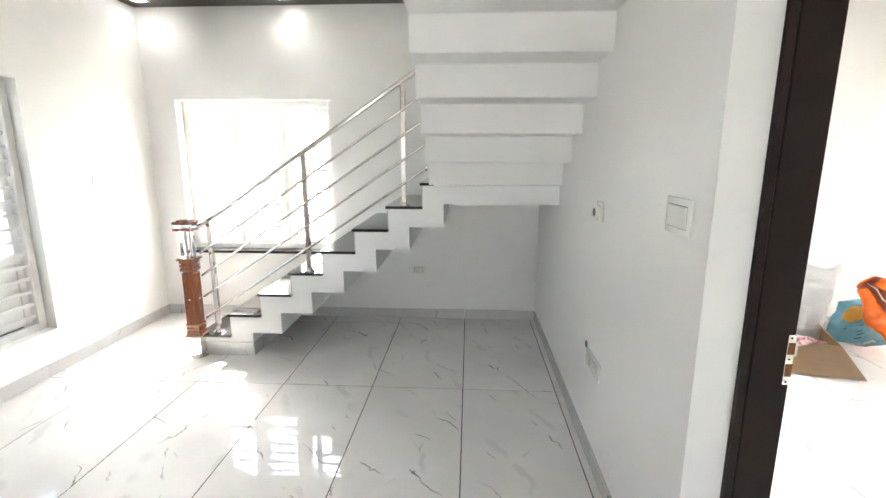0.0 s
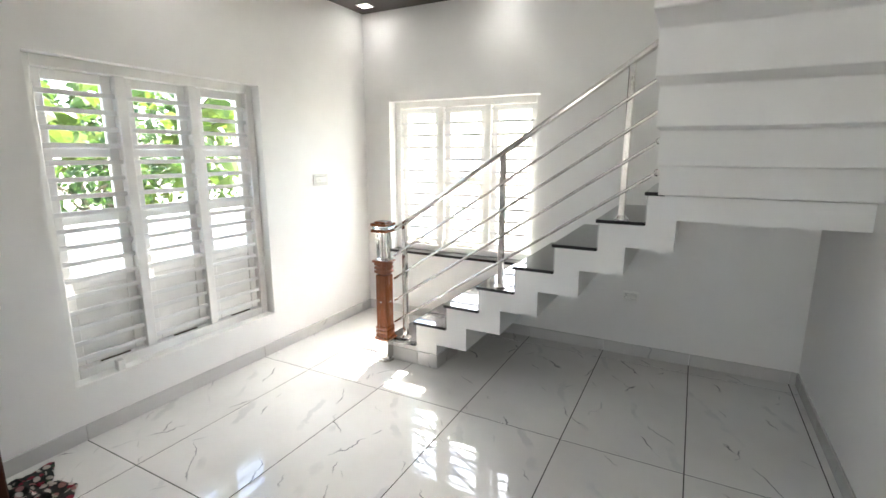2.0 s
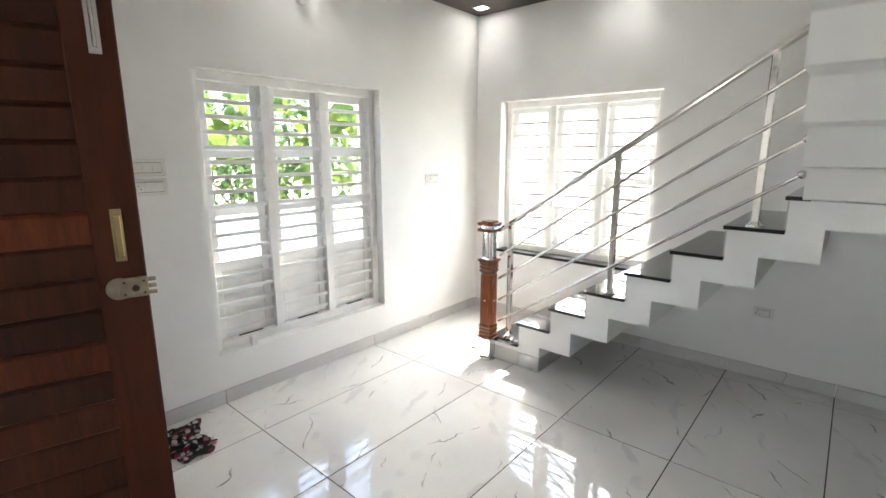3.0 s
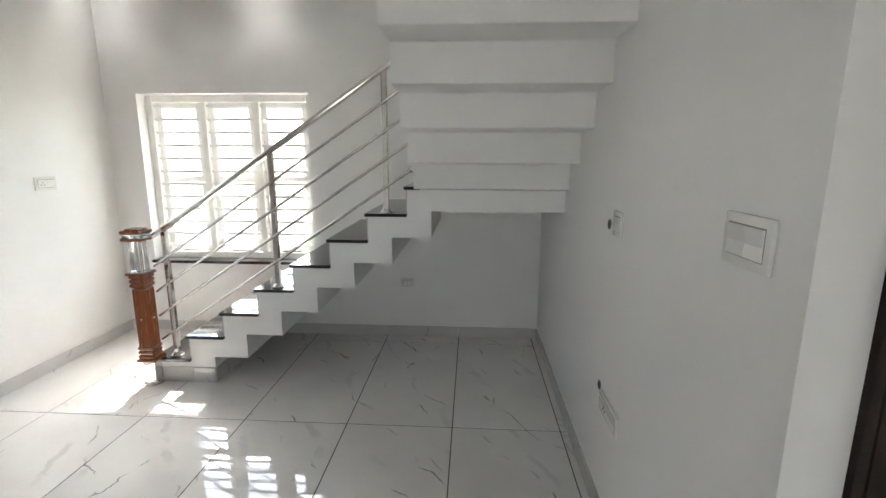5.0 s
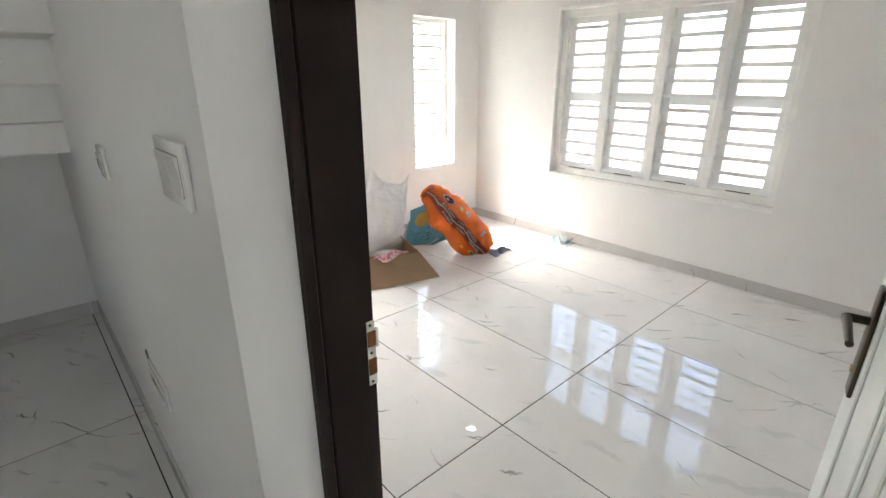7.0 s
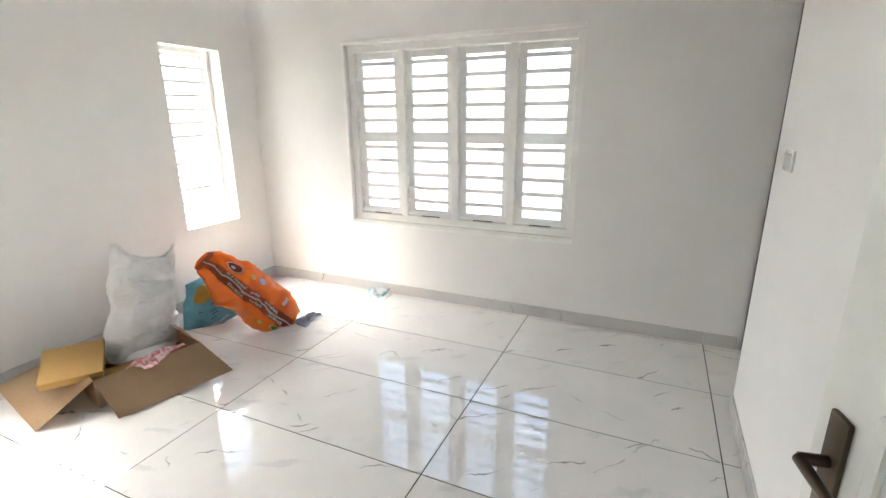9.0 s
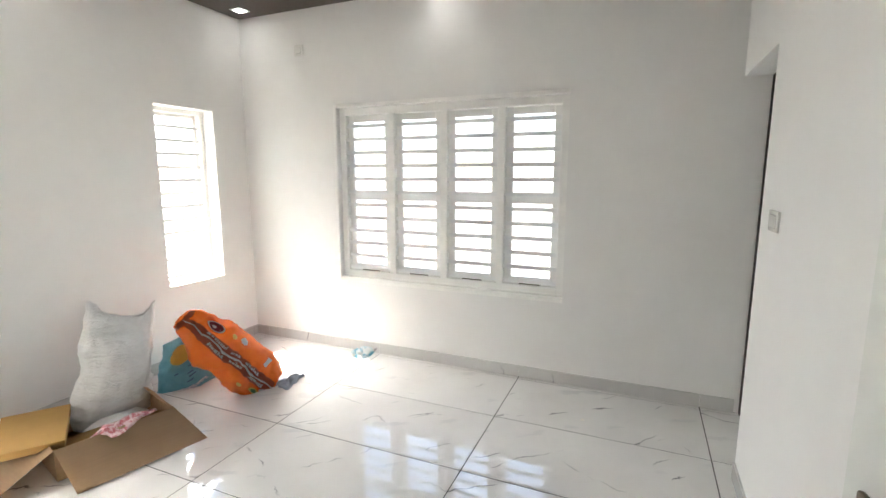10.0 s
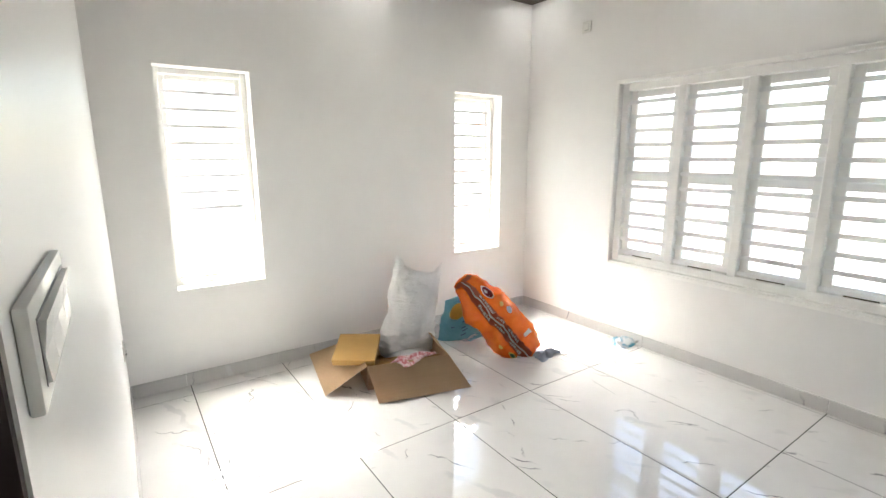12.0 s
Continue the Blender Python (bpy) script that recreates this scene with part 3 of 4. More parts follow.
def entrance_door():
    ang = math.degrees(math.atan2(0.93, 0.22))
    t = thing("door_2", pose(-1.42, 0.50, 0.008, rz=ang), "dark teak entrance door with boarded panel, standing open", "door", kind="structure")
    w, h, th, s = 0.955, 2.10, 0.042, 0.135
    for x0, x1 in ((0, s), (w - s, w)):
        part("stile", boxes(((x0, 0, 0), (x1, th, h)), bevel=0.004), TEAK_STILE, t)
    for z0, z1 in ((0, 0.16), (h - 0.13, h)):
        part("cross_rail", boxes(((s, 0.001, z0), (w - s, th - 0.001, z1)), bevel=0.003), TEAK_STILE, t)
    n = 17
    step = (h - 0.29) / n
    for k in range(n):
        z = 0.16 + k * step
        prof = [(0.012, z), (0.002, z + 0.006), (0.007, z + step - 0.012), (0.014, z + step), (0.03, z + step), (0.03, z)]
        part("board", prism(bmesh.new(), prof, "x", s, w - s), TEAK, t)
    lx = w - 0.062
    bm = bmesh.new()
    rod(bm, (lx - 0.02, -0.012, 1.075), (lx - 0.02, 0, 1.075), 0.036, 24)
    box(bm, (lx - 0.02, -0.018, 1.042), (lx + 0.062, 0.0, 1.108), 0.005, 2)
    lock = part("rim_lock", bm, NICKEL, t, "worn nickel rim lock", True)
    for z in (1.046, 1.068, 1.090):
        part("lock_bolt", boxes(((lx + 0.062, -0.014, z), (lx + 0.085, -0.002, z + 0.013)), bevel=0.002), NICKEL, lock)
    part("lock_knob", rod(bmesh.new(), (lx + 0.025, -0.03, 1.075), (lx + 0.025, -0.016, 1.075), 0.011), BRONZE, lock, "", True)
    for dx, dz in ((-0.005, 0.055), (0.05, 0.055), (-0.005, 0.095), (0.05, 0.095)):
        part("screw", rod(bmesh.new(), (lx + dx, -0.02, 1.0 + dz), (lx + dx, -0.016, 1.0 + dz), 0.004, 8), BRONZE, lock)
    bm = boxes(((lx - 0.018, -0.006, 1.165), (lx + 0.014, 0.0, 1.335)), bevel=0.002)
    handle = part("pull_handle", bm, BRASS, t, "slim brass pull handle", True)
    part("grip", boxes(((lx - 0.013, -0.034, 1.182), (lx + 0.009, -0.02, 1.318)), bevel=0.004), BRASS, handle)
    for z in (1.19, 1.30):
        part("bracket", boxes(((lx - 0.008, -0.022, z), (lx + 0.004, -0.005, z + 0.012))), BRASS, handle)
    bolt = part("tower_bolt", boxes(((lx - 0.012, -0.006, 1.80), (lx + 0.022, 0.0, 2.06)), bevel=0.001), STEEL, t, "steel tower bolt")
    part("bolt_rod", rod(bmesh.new(), (lx + 0.005, -0.012, 1.82), (lx + 0.005, -0.012, 2.07), 0.006), STEEL, bolt, "", True)


entrance_door()
t = thing("entrance_frame", pose(0, 0, 0), "teak frame round the entrance opening", "door frame", kind="structure")
for x0, x1 in ((-1.49, -1.43), (-0.58, -0.52)):
    part("jamb", boxes(((x0, 0.20, 0), (x1, 0.335, 2.15)), bevel=0.004), TEAK_STILE, t)
part("head", boxes(((-1.43, 0.20, 2.09), (-0.58, 0.335, 2.15)), bevel=0.004), TEAK_STILE, t)

# ---- switches and sockets ----
# Local axes: x along the wall, z up, the front looks to -y.


def switch_plate(m, w, h, cells, label, name="switch_plate", category="switch"):
    t = thing(name, m, label, category)
    bm = bmesh.new()
    box(bm, (-w / 2, -0.010, -h / 2), (w / 2, 0, h / 2), 0.003, 2)
    part("surround", bm, PLASTIC, t, "", True)
    hz = 0.29 * h
    part("inset", boxes(((-w / 2 + 0.019, -0.0106, -hz - 0.0025), (w / 2 - 0.019, -0.004, hz + 0.0025))), GREY_LINE, t)
    cw = (w - 0.040) / cells
    for i in range(cells):
        x0 = -w / 2 + 0.020 + i * cw
        prof = [(-0.0135, -hz), (-0.0120, -0.1 * hz), (-0.0160, hz), (-0.008, hz), (-0.008, -hz)]
        part("rocker", prism(bmesh.new(), prof, "x", x0 + 0.0006, x0 + cw - 0.0006), PLASTIC, t)
    return t


def socket_plate(m, w, h, label):
    t = switch_plate(m, w, h, 2, label, "socket_plate", "socket")
    for dx, dz in ((-0.03, 0.008), (-0.042, -0.008), (-0.018, -0.008)):
        part("pin_hole", rod(bmesh.new(), (dx, -0.0162, dz), (dx, -0.010, dz), 0.003, 8), BLACK, t)
    return t


def conduit_hole(m):
    t = thing("conduit_hole", m, "black open conduit pipe end in the wall", "pipe")
    bm = bmesh.new()
    rod(bm, (0, -0.003, 0), (0, 0.0, 0), 0.021, 20)
    part("rim", bm, GREY_LINE, t, "", True)
    part("bore", rod(bmesh.new(), (0, -0.0045, 0), (0, -0.002, 0), 0.017, 20), BLACK, t, "", True)


switch_plate(pose(WR, 1.825, 1.337, rz=-90), 0.165, 0.108, 2, "white two-rocker switch plate on the hall wall")
switch_plate(pose(WR, 2.655, 1.25, rz=-90), 0.10, 0.095, 1, "white single switch plate on the hall wall")
conduit_hole(pose(WR, 2.775, 1.232, rz=-90))
socket_plate(pose(WR, 2.60, 0.505, rz=-90), 0.24, 0.085, "white socket plate low on the hall wall")
conduit_hole(pose(WR, 2.755, 0.545, rz=-90))
socket_plate(pose(WL, 3.965, 1.30, rz=90), 0.165, 0.09, "white switch and socket plate between the windows")
switch_plate(pose(WL, 1.76, 1.445, rz=90), 0.22, 0.085, 4, "white switch plate above another beside the tall window")
socket_plate(pose(WL, 1.76, 1.345, rz=90), 0.22, 0.085, "white socket plate under a switch plate")
socket_plate(pose(0.205, WB, 0.465), 0.115, 0.07, "small white socket plate under the stairs")
switch_plate(pose(3.87, RF, 1.315, rz=180), 0.14, 0.085, 2, "white switch plate beside the recess")
switch_plate(pose(RR, 3.975, 2.515, rz=-90), 0.085, 0.085, 1, "small white plate high on the bedroom wall")
switch_plate(pose(RL, 1.797, 1.362, rz=90), 0.242, 0.082, 4, "white switch plate with chrome edge beside the bedroom door")
socket_plate(pose(RL, 4.2, 0.47, rz=90), 0.12, 0.085, "white socket plate low on the bedroom wall")
t = thing("wall_lamp_box", pose(WL, 2.76, 2.47, rz=90), "small round white lamp box high on the wall", "lamp box")
bm = bmesh.new()
rod(bm, (0, -0.03, 0), (0, 0, 0), 0.045, 20)
part("body", bm, PLASTIC, t, "", True)
part("holder", rod(bmesh.new(), (0, -0.055, 0), (0, -0.03, 0), 0.02, 16), PLASTIC, t, "", True)

# ---- loose things in the bedroom ----
BOARD = cardboard("brown_cardboard", (0.56, 0.385, 0.235))
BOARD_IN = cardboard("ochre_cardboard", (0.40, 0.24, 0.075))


def thin_sack():
    """White woven plastic, wrinkled, letting part of the light through."""
    m = Mat("white_woven_sack", 0.36)
    v = m.coords()
    c = m.ramp(m.noise(v, 6, 5, 0.6, 0.5), [(0.3, (0.84, 0.835, 0.825)), (0.7, (0.90, 0.895, 0.885))])
    m.color(c)
    folds = m.noise(m.coords(False, (1, 1, 2.6), rotation=(0.2, 0.35, 0)), 13, 5, 0.6, 1.2)
    weave = m.noise(v, 320, 2)
    m.bump(m.mix(0.06, folds, weave), 0.85, 0.02)
    thin = m.node("BsdfTranslucent")
    m.link(c, thin.inputs["Color"])
    both = m.node("MixShader", Fac=0.14)
    m.link(m.b.outputs[0], both.inputs[1])
    m.link(thin.outputs[0], both.inputs[2])
    m.link(both.outputs[0], m.t.nodes["Material Output"].inputs["Surface"])
    return m.m


SACK = thin_sack()
BLUE = cloth_like("blue_printed_plastic", [(0.3, (0.09, 0.32, 0.44)), (0.7, (0.17, 0.46, 0.58))], 8, 0.35)
ORANGE = cloth_like("orange_printed_plastic", [(0.3, (0.84, 0.125, 0.006)), (0.7, (0.92, 0.20, 0.014))], 7, 0.26, bump=0.35, bump_scale=22)
CREAM = plain("cream_print", (0.75, 0.70, 0.62), 0.4)
RUST = plain("rust_red_print", (0.42, 0.085, 0.022), 0.35)
MAROON = plain("dark_red_print", (0.22, 0.02, 0.02), 0.4)
LEAF_PRINT = plain("green_print", (0.10, 0.22, 0.06), 0.4)
YELLOW = plain("yellow_print", (0.74, 0.52, 0.10), 0.4)
PINK = cloth_like("pink_checked_wrapper", [(0.42, (0.60, 0.17, 0.19)), (0.55, (0.82, 0.62, 0.62))], 45, 0.5)
NAVY = plain("navy_print", (0.03, 0.10, 0.24), 0.4)
RAG = cloth_like("grey_blue_rag", [(0.3, (0.18, 0.21, 0.27)), (0.7, (0.34, 0.38, 0.44))], 12, 0.9)
PACK = cloth_like("white_blue_wrapper", [(0.45, (0.75, 0.77, 0.78)), (0.56, (0.10, 0.35, 0.48))], 10, 0.35)


def floral_print():
    m = Mat("dark_floral_cloth", 0.9)
    v = m.coords()
    cells = m.node("TexVoronoi", Scale=30.0, Randomness=0.9)
    m.link(v, cells.inputs["Vector"])
    bloom = m.ramp(cells.outputs["Distance"], [(0.40, (1, 1, 1)), (0.52, (0, 0, 0))])
    kinds = m.node("SeparateColor")
    m.link(cells.outputs["Color"], kinds.inputs[0])
    tint = m.ramp(kinds.outputs[0], [(0.0, (0.60, 0.53, 0.48)), (0.4, (0.45, 0.22, 0.22)), (0.65, (0.30, 0.03, 0.06)), (0.85, (0.05, 0.07, 0.04))], "CONSTANT")
    ground = m.ramp(m.noise(v, 40, 3), [(0.35, (0.012, 0.011, 0.012)), (0.7, (0.05, 0.05, 0.045))])
    m.color(m.mix(bloom, ground, tint))
    m.bump(m.noise(v, 300, 2), 0.2, 0.001)
    return m.m


FLORAL = floral_print()


def crease(p, amount, scale):
    """How far a point of a soft bag is pushed: broad dents, sharp folds and small wrinkles."""
    d = noise.noise_vector(p * scale) * amount
    r = 1 - abs(noise.noise(p * scale * 0.9 + Vector((4, 2, 7)))) * 3.2
    d += noise.noise_vector(p * scale * 0.5) * max(0, r) ** 2 * amount * 0.8
    return d + noise.noise_vector(p * scale * 3) * amount * 0.38 + noise.noise_vector(p * scale * 7) * amount * 0.12


def loft(rings, crumple=0.0, scale=6.0, cap=True):
    """A closed skin through rings of equally many points, with folds."""
    bm = bmesh.new()
    rows = [[bm.verts.new(Vector(p) + crease(Vector(p), crumple, scale)) for p in ring] for ring in rings]
    n = len(rows[0])
    for a, b in zip(rows, rows[1:]):
        for i in range(n):
            bm.faces.new((a[i], a[(i + 1) % n], b[(i + 1) % n], b[i]))
    if cap:
        bm.faces.new(rows[0][::-1])
        bm.faces.new(rows[-1])
    bmesh.ops.recalc_face_normals(bm, faces=bm.faces)
    return bm


def pillow_rings(length, width, thick, n=64, m=70, belly=0.7, taper=0.12):
    """Rings of a filled bag along z: flat sealed ends, full middle."""
    rings = []
    for k in range(m):
        f = k / (m - 1)
        full = max(0.03, math.sin(math.pi * min(1, max(0, f * 0.96 + 0.02))) ** belly)
        w = width * (1 - taper + taper * math.sin(math.pi * f) ** 0.55)
        rings.append([(w / 2 * math.copysign(abs(math.cos(a)) ** 0.8, math.cos(a)), thick / 2 * full * math.copysign(abs(math.sin(a)) ** 0.9, math.sin(a)), length * f)
                      for a in (2 * math.pi * i / n for i in range(n))])
    return rings


def on_axis(base, tip, face):
    """Local z from base to tip, local -y turned towards face."""
    z = (Vector(tip) - Vector(base)).normalized()
    y = -(Vector(face) - Vector(base))
    y = (y - z * y.dot(z)).normalized()
    x = y.cross(z)
    m = Matrix((x, y, z)).transposed().to_4x4()
    m.translation = base
    return m


def print_patch(bag_rings, u0, u1, v0, v1, lift, nx=10, nz=14, shape=None, crumple=0.0, scale=6.0):
    """A printed area that follows the front of a pillow bag; u across (-1..1), v along (0..1)."""
    bm = bmesh.new()
    m = len(bag_rings) - 1
    grid = []
    for j in range(nz + 1):
        row = []
        for i in range(nx + 1):
            u = u0 + (u1 - u0) * i / nx
            v = v0 + (v1 - v0) * j / nz
            if shape:
                u, v = shape(i / nx, j / nz)
            k = min(m - 1e-6, max(0, v * m))
            ra, rb, f = bag_rings[int(k)], bag_rings[int(k) + 1], k - int(k)
            half = max(p[0] for p in ra) * (1 - f) + max(p[0] for p in rb) * f
            deep = max(p[1] for p in ra) * (1 - f) + max(p[1] for p in rb) * f
            zz = ra[0][2] * (1 - f) + rb[0][2] * f
            c = min(1, abs(u)) ** (1 / 0.8)
            p = Vector((half * u, -deep * max(0.0, 1 - c * c) ** 0.45, zz))
            p += crease(p, crumple, scale)
            row.append(bm.verts.new(p + Vector((0, -lift, 0))))
        grid.append(row)
    for a, b in zip(grid, grid[1:]):
        for i in range(nx):
            bm.faces.new((a[i], a[i + 1], b[i + 1], b[i]))
    bmesh.ops.solidify(bm, geom=bm.faces[:], thickness=0.001)
    return bm


def orange_bag():
    L, W = 0.78, 0.355
    t = thing("orange_bag", on_axis((4.05, 3.67, 0.0), (3.64, 4.0, 0.59), (1.6, 1.26, 1.5)), "orange printed plastic sack, half full, leaning on a blue one", "bag")
    rings = pillow_rings(L, W, 0.19, taper=0.34, belly=0.6)
    # the sealed end at the top is drawn together
    rings = [[(p[0] * (1 - 0.42 * max(0, p[2] / L - 0.70) / 0.30), p[1], p[2]) for p in r] for r in rings]
    cr = 0.026
    body = part("body", loft(rings, cr, 7.0), ORANGE, t, "", True)
    kw = dict(crumple=cr, scale=7.0)
    def wavy_line(a, b):
        return -0.04 + 0.065 * (a - 0.5) + 0.022 * math.sin(b * 21), 0.02 + 0.96 * b
    part("stripe", print_patch(rings, -0.30, 0.22, 0.02, 0.98, 0.005, 8, 60, **kw), RUST, body, "rust-red centre band", True)
    part("stripe", print_patch(rings, 0, 0, 0, 0, 0.007, 2, 60, wavy_line, **kw), CREAM, body, "wavy white line", True)
    part("end_band", print_patch(rings, -0.9, 0.9, 0.955, 0.99, 0.004, 14, 2, **kw), RUST, body, "", True)
    for u, v0, v1 in ((-0.19, 0.12, 0.28), (-0.19, 0.38, 0.50), (-0.19, 0.56, 0.72), (0.11, 0.20, 0.36), (0.11, 0.44, 0.52), (0.11, 0.58, 0.78)):
        rng = random.Random(int(v0 * 100))
        v = v0
        while v < v1:
            step = rng.uniform(0.010, 0.024)
            part("lettering_bar", print_patch(rings, u - 0.05, u + rng.choice((0.03, 0.05, 0.07)), v, v + step, 0.006, 2, 2, **kw), CREAM, body, "", True)
            v += step + 0.007
    def disc(cu, cv, ru, rv):
        def shape(a, b):
            th, r = 2 * math.pi * a, b
            return cu + ru * r * math.cos(th), cv + rv * r * math.sin(th)
        return shape
    for cu, cv, s, mat, lift in ((0.55, 0.76, 0.85, CREAM, 0.005), (0.55, 0.76, 0.70, MAROON, 0.007), (0.52, 0.77, 0.25, CREAM, 0.009), 
                                 (0.68, 0.50, 0.6, CREAM, 0.005), (0.62, 0.60, 0.4, YELLOW, 0.005), (-0.52, 0.15, 0.55, YELLOW, 0.005), (-0.52, 0.15, 0.36, LEAF_PRINT, 0.007),
                                 (-0.35, 0.10, 0.3, CREAM, 0.005), (-0.62, 0.30, 0.3, YELLOW, 0.005)):
        part("emblem", print_patch(rings, 0, 0, 0, 0, lift, 20, 3, disc(cu, cv, 0.22 * s, 0.075 * s), **kw), mat, body, "", True)
    part("label_tag", print_patch(rings, 0.45, 0.75, 0.17, 0.22, 0.006, 3, 2, **kw), CREAM, body, "small white tag", True)


def blue_bag():
    t = thing("blue_bag", on_axis((3.86, 4.16, 0.0), (3.83, 4.31, 0.36), (1.6, 1.26, 1.2)), "blue plastic sack with a yellow patch, propped upright", "bag")
    rings = [[(p[0] * (1.25 - 0.75 * p[2] / 0.37), p[1], p[2]) for p in r] for r in pillow_rings(0.37, 0.46, 0.15, belly=0.5)]
    body = part("body", loft(rings, 0.018, 8.0), BLUE, t, "", True)

    def oval(a, b):
        return -0.12 + 0.50 * b * math.cos(2 * math.pi * a), 0.70 + 0.15 * b * math.sin(2 * math.pi * a)

    def badge(a, b):
        return 0.42 + 0.26 * b * math.cos(2 * math.pi * a), 0.60 + 0.13 * b * math.sin(2 * math.pi * a)

    def foot_line(a, b):
        return -0.95 + 1.9 * a, 0.05 + 0.05 * b
    kw = dict(crumple=0.018, scale=8.0)
    part("patch", print_patch(rings, 0, 0, 0, 0, 0.006, 24, 5, oval, **kw), YELLOW, body, "yellow printed patch", True)
    part("emblem", print_patch(rings, 0, 0, 0, 0, 0.009, 20, 3, badge, **kw), MAROON, body, "dark red emblem", True)
    part("foot_band", print_patch(rings, 0, 0, 0, 0, 0.005, 24, 2, foot_line, **kw), PACK, body, "pale band along the sealed end", True)
    rng = random.Random(5)
    for k in range(5):
        u, v = rng.uniform(-0.5, 0.0), 0.20 + 0.06 * k
        part("lettering_bar", print_patch(rings, u, u + rng.uniform(0.08, 0.2), v, v + 0.022, 0.006, 4, 2, **kw), NAVY, body, "", True)


def white_sack():
    t = thing("white_sack", pose(3.25, 4.15, 0.05), "white woven plastic sack standing open in a carton", "bag")
    rings = []
    n = 90
    prof = ((0.00, 0.13, 0.10, 0, 0), (0.02, 0.20, 0.15, 0, 0), (0.12, 0.215, 0.16, 0.0, 0), (0.25, 0.20, 0.15, 0.02, 0), (0.38, 0.185, 0.13, 0.03, 0), (0.50, 0.185, 0.095, 0.02, 0.01), (0.60, 0.19, 0.040, 0.02, 0.01), (0.66, 0.195, 0.010, 0.02, 0.01))
    fine = []
    for (z0, a0, b0, x0, y0), (z1, a1, b1, x1, y1) in zip(prof, prof[1:]):
        for s in range(9):
            f = s / 9
            fine.append(tuple(p + (q - p) * f for p, q in zip((z0, a0, b0, x0, y0), (z1, a1, b1, x1, y1))))
    fine.append(prof[-1])
    for z, a, b, x, y in fine:
        ring = []
        for i in range(n):
            th = 2 * math.pi * i / n
            lean = 0.28 * (z - 0.1) ** 2 + 0.02 * z
            rim = z / 0.66
            tip = rim ** 5 * (0.15 * math.exp(-(math.cos(th - math.pi) - 1) ** 2 * 3) + 0.055 * math.exp(-(math.cos(th) - 1) ** 2 * 9) - 0.02 - 0.012 * math.exp(-((th - 5.2) / 0.22) ** 2))
            fold = 1 + 0.03 * math.sin(4 * th + z * 5) + 0.02 * math.sin(9 * th - z * 9) + 0.05 * math.sin(z * 60 + 2.5 * th) * max(0, 1 - abs(z - 0.19) / 0.09)
            ring.append((x + lean * 0.82 + 1.05 * a * fold * math.cos(th), y - lean * 0.57 + b * fold * math.sin(th), 0.94 * z + tip))
        rings.append(ring)
    outer = loft(rings, 0.017, 8.0, cap=False)
    bmesh.ops.solidify(outer, geom=outer.faces[:], thickness=0.003)
    body = part("body", outer, SACK, t, "", True)
    part("stuffing", loft([[(p[0] * 0.9, p[1] * 0.9, p[2]) for p in r] for r in rings[2:40]], 0.017, 8.0), SACK, t, "", True)
    bm = loft([[(0.16 * s * math.cos(a) - 0.06, 0.10 * s * math.sin(a) - 0.15, 0.0 + h) for a in (2 * math.pi * i / 20 for i in range(20))] for s, h in ((1.0, -0.02), (1.05, 0.03), (0.7, 0.08), (0.2, 0.10))], 0.03, 8)
    part("loose_skirt", bm, SACK, t, "", True)


def sheet(corners, thick=0.005, bend=0.0, n=8):
    """A flap between four corners, with a slight bow."""
    a, b, c, d = (Vector(p) for p in corners)
    up = (b - a).cross(d - a).normalized()
    bm = bmesh.new()
    rows = [[bm.verts.new(a.lerp(b, i / n).lerp(d.lerp(c, i / n), j / n) + up * bend * math.sin(math.pi * i / n) * math.sin(math.pi * j / n)) for i in range(n + 1)] for j in range(n + 1)]
    for r, s in zip(rows, rows[1:]):
        for i in range(n):
            bm.faces.new((r[i], r[i + 1], s[i + 1], s[i]))
    bmesh.ops.solidify(bm, geom=bm.faces[:], thickness=thick)
    return bm


def carton():
    t = thing("cardboard_box", pose(0, 0, 0), "open brown cardboard box with splayed flaps on the floor", "box")
    h = 0.17
    A, B, C, D = (2.79, 3.86), (3.33, 3.72), (3.46, 4.20), (2.92, 4.36)
    up = lambda p, z: (p[0], p[1], z)
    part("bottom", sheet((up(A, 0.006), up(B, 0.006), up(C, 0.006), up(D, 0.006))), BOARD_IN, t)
    for p, q in ((A, B), (B, C), (C, D), (D, A)):
        part("side", sheet((up(p, 0.004), up(q, 0.004), up(q, h), up(p, h)), 0.005), BOARD, t)
    part("flap", sheet((up(A, h), up(B, h), (3.36, 3.50, 0.012), (2.765, 3.655, 0.012)), 0.005, 0.006), BOARD, t, "long front flap hanging to the floor")
    part("flap", sheet((up(D, h), up(A, h), (2.53, 3.93, 0.012), (2.60, 4.42, 0.10)), 0.005, 0.01), BOARD, t, "side flap splayed to the floor")
    part("flap", sheet((up(B, h), up(C, h), (3.40, 4.22, 0.25), (3.30, 3.80, 0.215)), 0.005, 0.01), BOARD, t)
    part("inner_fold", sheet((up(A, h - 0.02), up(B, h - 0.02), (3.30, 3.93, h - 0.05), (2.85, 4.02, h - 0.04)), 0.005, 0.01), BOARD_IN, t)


def small_carton():
    m = pose(2.82, 4.08, 0.222, rz=-35) @ pose(0, 0, 0, rx=14)
    t = thing("ochre_carton", m, "flat ochre cardboard carton lying across the open box", "box")
    part("body", boxes(((-0.14, -0.145, -0.045), (0.14, 0.145, 0)), bevel=0.003), BOARD_IN, t)
    part("lid_edge", boxes(((-0.142, -0.147, -0.018), (0.142, 0.147, 0.002)), bevel=0.002), BOARD_IN, t)


